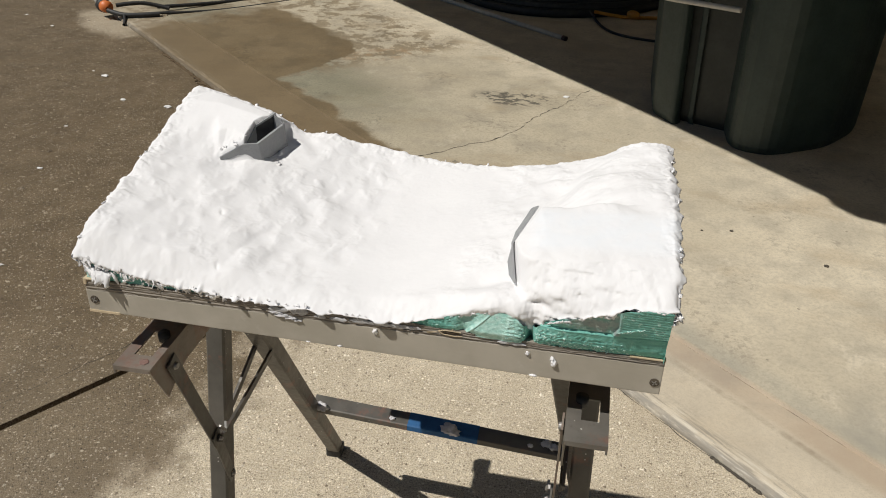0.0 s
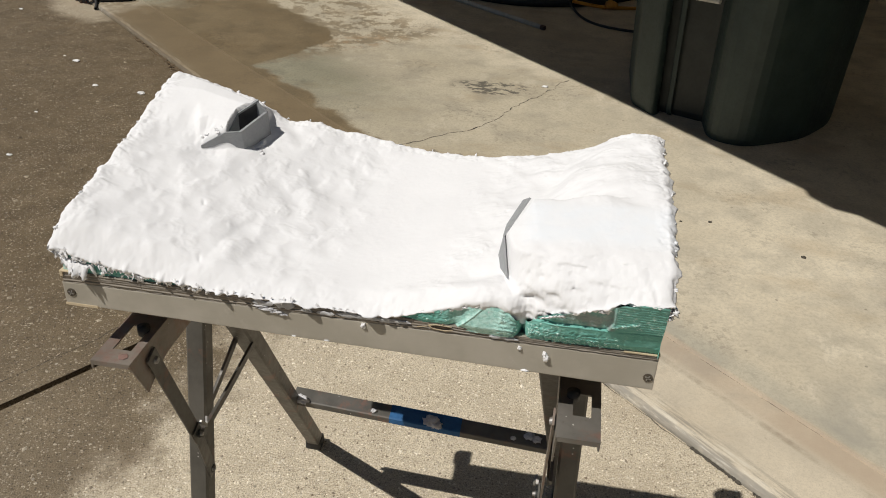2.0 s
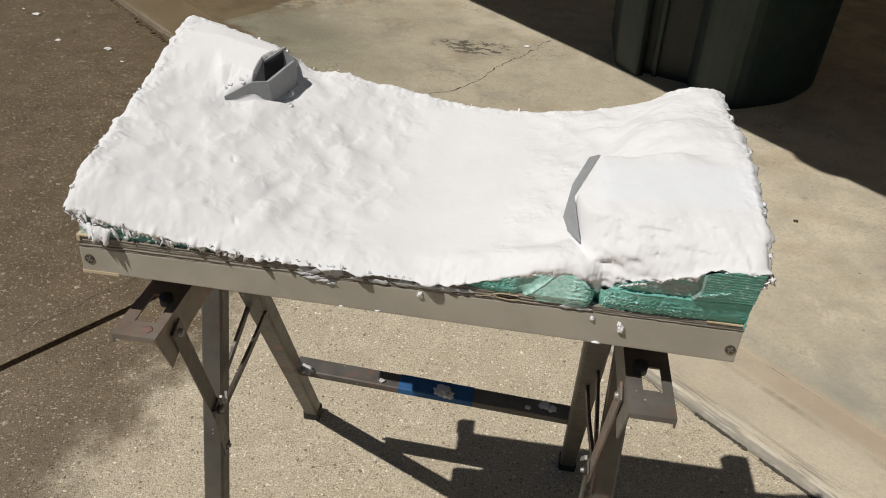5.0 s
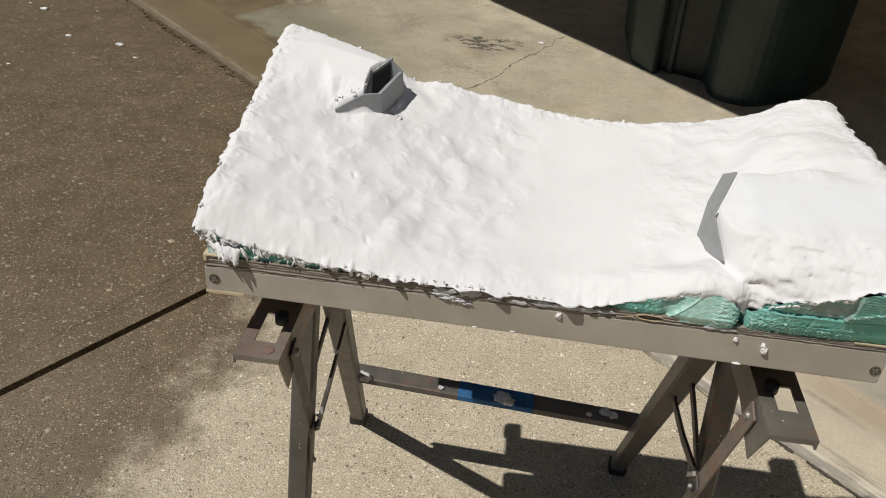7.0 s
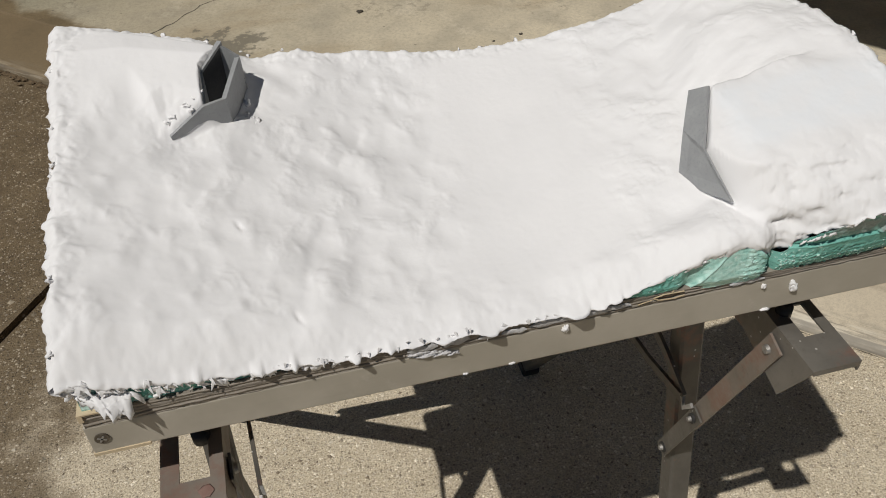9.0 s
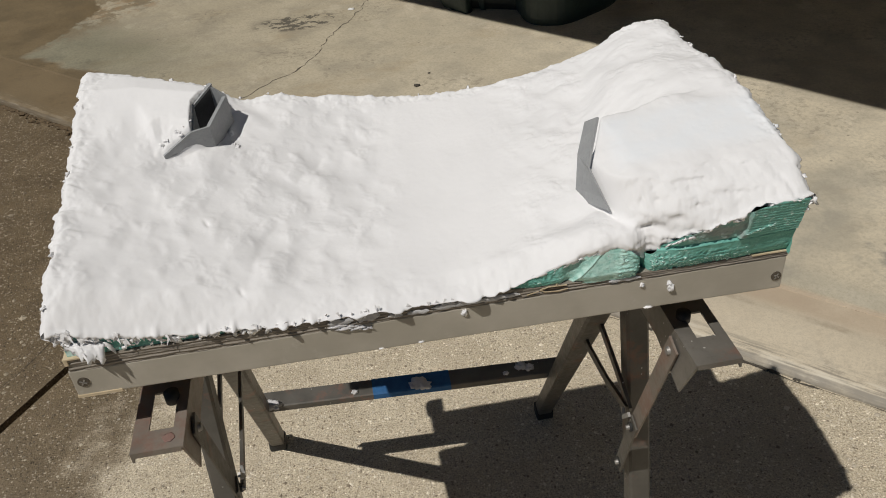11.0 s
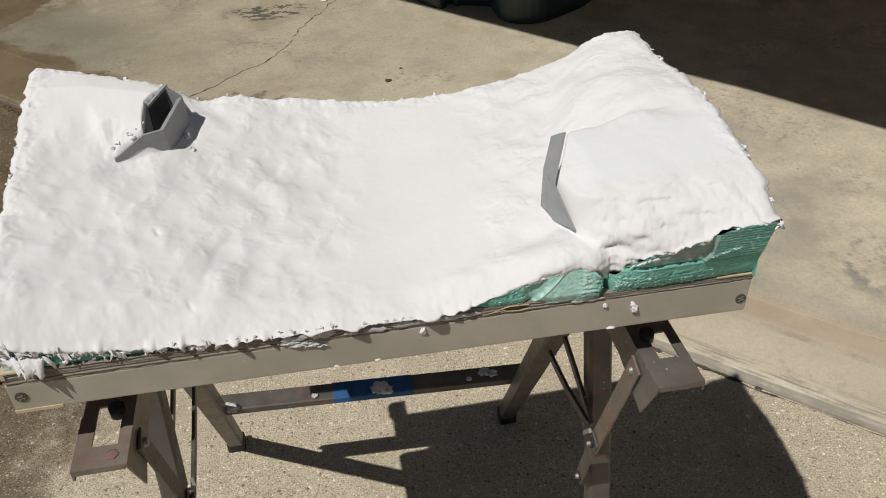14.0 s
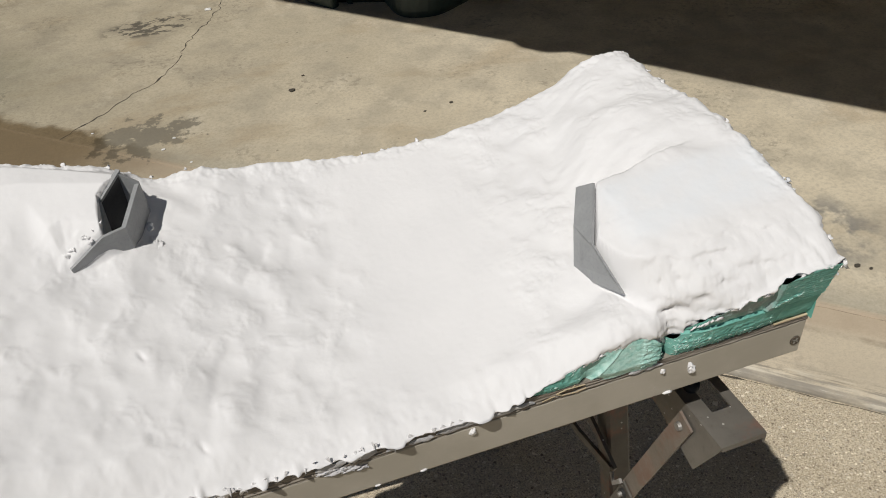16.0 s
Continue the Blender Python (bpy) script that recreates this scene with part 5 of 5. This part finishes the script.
    if s > 0:
        runs = ([(0.219, 0.118, 0.598), (0.219, 0.191, 0.579), (0.219, 0.264, 0.570), (0.219, 0.300, 0.582)], [(0.222, 0.118, 0.598), (0.222, 0.165, 0.617), (0.222, 0.205, 0.629), (0.222, 0.248, 0.641)])
    else:
        runs = ([(-0.226, 0.098, 0.608), (-0.232, 0.200, 0.602), (-0.238, 0.305, 0.600)], [(-0.264, 0.175, 0.560), (-0.264, 0.240, 0.582), (-0.260, 0.312, 0.620)])
    bm = bmesh.new()
    strap(bm, [(jx - s * 0.009, jy + 0.004, jz + 0.016), (jx - s * 0.012, jy + 0.012, jz + 0.004), (jx - s * 0.010, jy + 0.020, jz + 0.012)], 0.005, 0.003)
    bpart("spring_clip", bm, BRIGHT_STEEL, "bright bent wire clip")
    for run in runs:
        bm = bmesh.new()
        strap(bm, run, 0.011, 0.004)
        bpart("brace", bm, STEEL, "thin steel brace")

# Cross rail between the rear legs: a folded strip with its broad face up and a short lip in front.
def front_of_stretcher(x):
    return 0.523 - 0.033 * (x + 0.04), 0.287 - 0.030 * (x + 0.04)


def fold(bm, x0, x1, prof, n=1):
    """Sweeps a section of offsets from the cross rail's front edge between two ends."""
    rows = []
    for k in range(n + 1):
        x = x0 + (x1 - x0) * k / n
        y, z = front_of_stretcher(x)
        rows.append([bm.verts.new((x, y + a, z + b)) for a, b in prof])
    for p, q in zip(rows, rows[1:]):
        for i in range(len(prof)):
            j = (i + 1) % len(prof)
            bm.faces.new((p[i], p[j], q[j], q[i]))
    for row in (rows[0], rows[-1]):
        bm.faces.new(row)
    bmesh.ops.recalc_face_normals(bm, faces=bm.faces)


bm = bmesh.new()
fold(bm, -0.272, 0.262, [(0.0, -0.013), (0.0, -0.002), (0.002, 0.0), (0.030, 0.006), (0.032, 0.004), (0.032, -0.018), (0.030, -0.018), (0.030, 0.003), (0.003, -0.003), (0.002, -0.013)])
stretcher = bpart("stretcher", bm, STEEL, "steel cross rail between the rear legs")
bm = bmesh.new()
fold(bm, -0.078, 0.060, [(-0.0008, -0.012), (-0.0008, -0.0015), (0.0018, 0.0008), (0.0305, 0.0070), (0.0305, 0.0064), (0.002, 0.0002), (-0.0002, -0.0018), (-0.0002, -0.012)], 6)
part("masking_tape", rel(bm, bench), TAPE_BLUE, stretcher, "band of blue masking tape")
for n_, (x, dy, r) in enumerate(((0.004, 0.008, 0.013), (0.013, 0.004, 0.010), (0.190, 0.018, 0.009), (0.204, 0.014, 0.008), (0.160, 0.008, 0.0045), (-0.110, 0.008, 0.005), (-0.250, 0.000, 0.010), (-0.258, 0.004, 0.008))):
    y, z = front_of_stretcher(x)
    bm = bmesh.new()
    lump(bm, (x, y + dy, z + 0.2 * dy + r * 0.25), r, n_ * 1.7, (1.15, 0.9, 0.7), 3, 0.6)
    part("paste_lump", rel(bm, bench), CRUMB, stretcher, "dried grey-white paste lump", True)

bm = bmesh.new()
box(bm, -0.288, 0.275, 0.075, 0.235, TOP + 0.0005, 0.8655, 0.004)
bpart("jaw", bm, JAW_WOOD, "worn wooden bench jaw")
# Unseen low board and lug across the rear legs, added to shape the ground shadow.
bm = bmesh.new()
prism(bm, [(-0.332, 0.196), (0.235, 0.196), (0.235, 0.443), (-0.332, 0.443), (-0.332, 0.376), (-0.270, 0.374), (-0.270, 0.342), (-0.332, 0.340)], 0.717, 0.737)
bmesh.ops.recalc_face_normals(bm, faces=bm.faces)
shadow_board = bpart("shadow_board", bm, JAW_WOOD, "unseen wooden board added to cast the shadow under the bench")
bm = bmesh.new()
box(bm, -0.338, -0.308, 0.443, 0.483, 0.715, 0.739, 0.003)
part("shadow_lug", rel(bm, bench), RUBBER, shadow_board, "unseen black lug added to shape the board's shadow")

# ---- refuse bin ----
refuse = holder("refuse_bin", "dark green plastic refuse bin with a recessed side in garage shade", "refuse bin", at=(0.95, 3.15, SLAB + 0.003))


def bin_ring(bm, outline, z, k, c=(0.95, 3.2)):
    return [bm.verts.new((c[0] + (x - c[0]) * k - 0.95, c[1] + (y - c[1]) * k - 3.15, z)) for x, y in outline]


def rounded(points, r, n=5):
    """Rounds the corners of a closed outline."""
    out = []
    m = len(points)
    for i in range(m):
        p, a, b = Vector(points[i]), Vector(points[i - 1]), Vector(points[(i + 1) % m])
        ra = min(r, (a - p).length * 0.45)
        rb = min(r, (b - p).length * 0.45)
        p0, p1 = p + (a - p).normalized() * ra, p + (b - p).normalized() * rb
        for t in range(n):
            t = t / (n - 1)
            out.append(tuple(p0.lerp(p, t).lerp(p.lerp(p1, t), t)))
    return out


def shell(outline, levels):
    bm = bmesh.new()
    rings = [bin_ring(bm, outline, z, k) for z, k in levels]
    n = len(outline)
    for a, b in zip(rings, rings[1:]):
        for i in range(n):
            bm.faces.new((a[i], a[(i + 1) % n], b[(i + 1) % n], b[i]))
    bm.faces.new(rings[0][::-1])
    bm.faces.new(rings[-1])
    bmesh.ops.recalc_face_normals(bm, faces=bm.faces)
    return bm


LEVELS = ((0.0, 0.975), (0.012, 0.99), (0.03, 1.0), (0.5, 1.04), (1.0, 1.08))
main = rounded([(0.782, 2.795), (0.93, 2.735), (1.20, 2.90), (1.38, 3.15), (1.38, 3.62), (0.78, 3.62)], 0.09)
part("body", shell(main, LEVELS), BIN_GREEN, refuse)
post = rounded([(0.468, 3.16), (0.555, 3.025), (0.590, 3.060), (0.60, 3.60), (0.47, 3.60)], 0.025)
part("corner_post", shell(post, LEVELS), BIN_GREEN, refuse)
# The recessed side has a darker colour than the body.
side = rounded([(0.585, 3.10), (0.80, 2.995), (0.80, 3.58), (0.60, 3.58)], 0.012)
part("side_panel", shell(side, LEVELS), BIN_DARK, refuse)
rib = rounded([(0.625, 3.060), (0.648, 3.048), (0.652, 3.10), (0.63, 3.10)], 0.006)
part("rib", shell(rib, LEVELS), BIN_GREEN, refuse)
bm = bmesh.new()
bmesh.ops.create_cube(bm, size=1.0, matrix=Matrix.Translation((0.0, 0.06, 1.03)) @ Matrix.Diagonal((1.06, 1.0, 0.05, 1)))
bmesh.ops.bevel(bm, geom=list(bm.edges), offset=0.02, segments=2, affect="EDGES")
part("lid", bm, BIN_DARK, refuse)
bm = bmesh.new()
rod(bm, (-0.50, -0.12, 0.56), (-0.215, -0.30, 0.568), 0.011, 16)
part("bar", bm, PALE_PIPE, refuse, "grey metal bar with a bright end")

# ---- hoses, pipe and cord on the floor ----
FLOOR = SLAB + 0.003
pipe = holder("pipe", "grey plastic pipe lying on the shaded garage floor", "pipe", at=(-0.02, 4.31, FLOOR))
bm = bmesh.new()
rod(bm, (0, 0, 0.014), (-1.9, 1.66, 0.014), 0.014, 16)
part("tube", bm, PALE_PIPE, pipe, smooth=True)
bm = bmesh.new()
rod(bm, (0.008, -0.007, 0.0145), (-0.012, 0.0105, 0.0145), 0.0145, 16)
part("end_cap", bm, CAP_RED, pipe, "rusty red end cap")


def coil(points, loops, r):
    pts = []
    for k in range(loops):
        for x, y in (points if k % 2 == 0 else points[::-1]):
            pts.append((x + 0.03 * (k - 1), y + 0.055 * k, FLOOR + r + 0.03 * (k % 3)))
    return pts


ARC = [(-1.5, 6.0), (-0.86, 5.28), (-0.56, 4.96), (-0.27, 4.84), (0.02, 4.87), (0.33, 5.02), (0.52, 5.22), (1.1, 5.9)]
thing_hose = new("garden_hose", tube("garden_hose", coil(ARC, 3, 0.028), 0.028, RUBBER))
tagged(thing_hose, "thick black rubber hose coiled on the garage floor", "hose")
cord = new("cable", tube("cable", [(0.08, 4.98, FLOOR + 0.06), (0.14, 4.8, FLOOR + 0.01), (0.24, 4.55, FLOOR + 0.008), (0.38, 4.45, FLOOR + 0.008), (0.56, 4.40, FLOOR + 0.008), (0.9, 4.4, FLOOR + 0.008)], 0.008, RUBBER))
tagged(cord, "thin black cable lying on the garage floor", "cable")
lead = holder("extension_lead", "orange extension lead with a plug lying behind the bin", "cable", at=(0.35, 4.93, FLOOR))
ob = new("wire", tube("wire", [(-0.22, -0.05, 0.05), (-0.05, 0.0, 0.012), (0.1, 0.03, 0.012), (0.5, 0.12, 0.012)], 0.011, YELLOW))
ob.parent = lead
bm = bmesh.new()
lump(bm, (0.03, 0.0, 0.035), 0.032, 3.0, (1.3, 0.8, 0.9), 2, 0.15)
part("plug", bm, YELLOW, lead, "yellow-orange plug", True)

nozzle = holder("hose_nozzle", "orange and black garden hose nozzle lying on wet concrete", "hose nozzle", at=(-2.945, 4.16, 0.0))
bm = bmesh.new()
rod(bm, (0, 0, 0.07), (0.045, -0.045, 0.08), 0.038, 24)
part("head", bm, ORANGE, nozzle, "orange spray head", True)
bm = bmesh.new()
rod(bm, (-0.035, 0.035, 0.07), (-0.002, 0.002, 0.072), 0.046, 24, 0.043)
part("ring", bm, RUBBER, nozzle, "black rubber ring", True)
for name, pts, r in (("handle", [(0.05, -0.05, 0.06), (0.13, -0.07, 0.045), (0.20, -0.055, 0.04), (0.30, -0.01, 0.04), (0.36, 0.03, 0.04)], 0.015), ("trigger", [(0.10, -0.03, 0.09), (0.20, 0.05, 0.10), (0.30, 0.12, 0.07), (0.37, 0.14, 0.05)], 0.013), ("hose", [(0.34, 0.05, 0.04), (0.55, 0.2, 0.02), (0.9, 0.55, 0.02), (1.5, 1.3, 0.02)], 0.009), ("hose", [(0.30, 0.12, 0.06), (0.46, 0.30, 0.04), (0.8, 0.72, 0.02), (1.3, 1.35, 0.02)], 0.012), ("strap", [(0.17, -0.07, 0.04), (0.21, -0.13, 0.02), (0.22, -0.17, 0.01)], 0.009)):
    ob = new(name, tube(name, pts, r, RUBBER))
    ob.parent = nozzle

# ---- cracks, joint dirt and crumbs ----
CRACK = plain("crack_dirt", (0.06, 0.052, 0.042), (0.09, 0.078, 0.06), 80, 0.95)


def crack(name, points, z, wide, label, seed, jag=0.02, gaps=0.0):
    """A dark broken line on the ground, of uneven width."""
    bm = bmesh.new()
    fine = []
    for (x0, y0), (x1, y1) in zip(points, points[1:]):
        n = max(2, int(math.hypot(x1 - x0, y1 - y0) / 0.02))
        for i in range(n):
            f = i / n
            fine.append((x0 + (x1 - x0) * f, y0 + (y1 - y0) * f))
    fine.append(points[-1])
    prev = None
    for i, (x, y) in enumerate(fine):
        a, b = fine[max(0, i - 1)], fine[min(len(fine) - 1, i + 1)]
        d = Vector((b[0] - a[0], b[1] - a[1])).normalized()
        nrm = Vector((-d.y, d.x))
        j = jag * (noise.fractal((x * 9, y * 9, seed), 0.8, 2.1, 4) + 0.28 * noise.noise((x * 47, y * 47, seed + 2)))
        w = wide * max(0.04, 0.35 - gaps + (0.9 + gaps) * abs(noise.noise((x * 22, y * 22, seed + 4))) + gaps * noise.noise((x * 4, y * 4, seed + 9)))
        c = Vector((x, y)) + nrm * j
        p, q = c + nrm * w, c - nrm * w
        cur = [bm.verts.new((p.x, p.y, z)), bm.verts.new((c.x, c.y, z + 0.0004)), bm.verts.new((q.x, q.y, z))]
        if prev:
            for m in (0, 1):
                bm.faces.new((prev[m], prev[m + 1], cur[m + 1], cur[m]))
        prev = cur
    bmesh.ops.recalc_face_normals(bm, faces=bm.faces)
    return thing(name, bm, CRACK, label, "crack", kind="structure")


crack("trim", [(0.17, 3.42), (0.105, 3.31), (-0.02, 3.03), (-0.096, 2.85), (-0.165, 2.685), (-0.25, 2.61), (-0.37, 2.50), (-0.42, 2.44), (-0.55, 2.33)], FLOOR + 0.0006, 0.0058, "jagged crack in the smooth concrete slab", 1.0, 0.026, 0.4)
crack("trim", [(-1.42, 0.28), (-1.216, 0.614), (-1.06, 0.85), (-0.992, 0.962), (-0.82, 1.25)], 0.0006, 0.0016, "hairline crack beside the driveway joint", 2.0, 0.008)

crack("trim", [xy(-1.0 + 0.25 * k, -0.004) for k in range(11)], 0.0012, 0.0045, "dark dirt line at the foot of the kerb", 3.0, 0.007, 0.35)
crack("trim", [xy(-0.7 + 0.25 * k, 0.272) for k in range(12)], SLAB - 0.0024, 0.0022, "dirt in the threshold joint", 5.0, 0.002, 0.7)


def crumb(name, x, y, z, r, mat, label, seed, squash=(1, 0.8, 0.4), group="crumbs"):
    bm = bmesh.new()
    lump(bm, (0, 0, r * squash[2] * 0.75), r, seed, squash, 2, 0.55)
    ob = thing(name, bm, mat, label, "crumb", group, smooth=False)
    ob.location = (x, y, z)
    return ob


FLAKE = plain("white_paste_flake", (0.72, 0.715, 0.70), (0.80, 0.795, 0.78), 60, 0.8, 0, 0.5, 0.002)
for i, (x, y, r) in enumerate(((-2.303, 3.075, 0.021), (-2.028, 2.771, 0.015), (-1.775, 2.731, 0.020), (-3.145, 3.878, 0.013), (-3.462, 4.08, 0.011), (-1.925, 1.97, 0.012), (-2.09, 2.40, 0.008), (-1.594, 1.28, 0.010), (-1.65, 2.61, 0.008), (-2.41, 3.14, 0.007))):
    crumb("paste_crumb", x, y, 0.0, r, FLAKE, "white paste crumb on wet driveway concrete", i * 2.3, (1.0, 0.6, 0.28))
for i, (x, y, r) in enumerate(((-0.23, 2.117, 0.007), (-0.445, 2.33, 0.005), (-0.19, 2.18, 0.006), (-0.155, 2.00, 0.005), (0.06, 3.28, 0.014))):
    crumb("paste_crumb", x, y, FLOOR, r, FLAKE, "white paste crumb on the dry concrete slab", i * 1.7 + 70, (1.0, 0.7, 0.35))
for i, (x, y, r) in enumerate(((0.238, 2.348, 0.012), (0.30, 2.45, 0.006), (1.0, 1.839, 0.008), (1.327, 0.791, 0.008), (1.35, 0.77, 0.005), (0.62, 2.0, 0.005), (0.72, 2.02, 0.007))):
    crumb("pebble", x, y, FLOOR, r, CRACK, "small dark pebble on the concrete slab", i * 1.9 + 40, group="pebbles")

# Leaf litter and grit in the gutter, and the dark gap under the kerb.
GRIT = plain("leaf_grit", (0.07, 0.05, 0.03), (0.16, 0.11, 0.06), 200, 0.95)
bm = bmesh.new()
for k in range(130):
    u = draw.uniform(-3.3, -1.55)
    x, y = xy(u, -0.004 - abs(draw.gauss(0, 0.014)))
    lump(bm, (x, y, 0.004), draw.uniform(0.003, 0.011), k * 1.11, (1.3, 0.8, 0.6), 1, 0.6)
for k in range(170):
    u = -3.6 + 2.7 * k / 169 + draw.uniform(-0.008, 0.008)
    x, y = xy(u, -0.006 + draw.uniform(-0.003, 0.004))
    lump(bm, (x, y, 0.002), draw.uniform(0.006, 0.012), k * 0.71, (1.5, 1.2, 0.5), 1, 0.6)
thing("gutter_grit", bm, GRIT, "dark leaf litter and grit along the kerb", "litter", kind="stuff")
bm = bmesh.new()
for k in range(60):
    u = 0.255 + 0.36 * k / 59
    x, y = xy(u, -0.001)
    if noise.noise((u * 16, 0, 1)) > -0.25:
        lump(bm, (x, y, 0.002), draw.uniform(0.0035, 0.007), k * 0.83, (1.2, 1.2, 0.6), 1, 0.6)
thing("kerb_gap_dirt", bm, CRACK, "black dirt in the gap under the kerb", "dirt", kind="stuff")

# Loose and half-sunk stones of the exposed aggregate round the bench.
STONE = Nodes("aggregate_stones")
tone = STONE.tree.nodes.new("ShaderNodeNewGeometry").outputs["Random Per Island"]
sx, sy, su, sv = kerb_uv(STONE)
stone_wet, stone_tone = soaked(STONE, sx, sy, su, sv)
stone_col = STONE.mix(STONE.ramp(tone, 0.0, 1.0), (0.22, 0.175, 0.125), (0.86, 0.78, 0.64))
stone_col = STONE.mix(STONE.math("MULTIPLY", stone_wet, 0.72), stone_col, STONE.mix(1.0, stone_col, stone_tone, "MULTIPLY"))
STONE_MAT = STONE.done(stone_col, STONE.math("SUBTRACT", 0.85, STONE.math("MULTIPLY", stone_wet, 0.5)), 0, None, 0.4)
ico = np.array([(1, 0, 0), (-1, 0, 0), (0, 1, 0), (0, -1, 0), (0, 0, 1), (0, 0, -1)], dtype=float)
tri_ = np.array([(0, 2, 4), (2, 1, 4), (1, 3, 4), (3, 0, 4), (2, 0, 5), (1, 2, 5), (3, 1, 5), (0, 3, 5)])
rng = np.random.default_rng(5)
n = 80000
px = rng.uniform(-1.9, 1.15, n)
py = np.abs(rng.uniform(-0.25, 2.6, n)) ** 1.3 * 0.8 - 0.1
size = rng.gamma(3.0, 0.00038, n) + 0.0006
ok = (px - KERB[0]) * KERB_OUT[0] + (py - KERB[1]) * KERB_OUT[1] < -0.02
ok &= np.abs((px - JOINT.x) * JOINT_OUT.x + (py - JOINT.y) * JOINT_OUT.y) > 0.015
px, py, size = px[ok], py[ok], size[ok]
n = len(px)
fx, fy = rng.uniform(-3.9, -0.6, 9000), rng.uniform(0.9, 4.6, 9000)
ok = (fx - KERB[0]) * KERB_OUT[0] + (fy - KERB[1]) * KERB_OUT[1] < -0.03
ok &= np.abs((fx - JOINT.x) * JOINT_OUT.x + (fy - JOINT.y) * JOINT_OUT.y) > 0.018
px, py = np.concatenate([px, fx[ok]]), np.concatenate([py, fy[ok]])
size = np.concatenate([size, rng.gamma(3.0, 0.0008, ok.sum()) + 0.0012])
n = len(px)
squash = np.stack([rng.uniform(0.8, 1.4, n), rng.uniform(0.8, 1.4, n), np.full(n, 0.5)], axis=1)
shape = ico[None] * rng.uniform(0.75, 1.25, (n, *ico.shape)) * (size[:, None] * squash)[:, None, :]
verts = (shape + np.stack([px, py, np.full(n, 0.0002)], axis=1)[:, None, :]).reshape(-1, 3)
faces = (tri_[None] + (np.arange(n) * len(ico))[:, None, None]).reshape(-1, 3)
me = bpy.data.meshes.new("aggregate_stones")
me.from_pydata(verts.tolist(), [], faces.tolist())
me.materials.append(STONE_MAT)
tagged(new("aggregate_stones", me), "small brown and pale stones set in the driveway", "stones", kind="stuff")
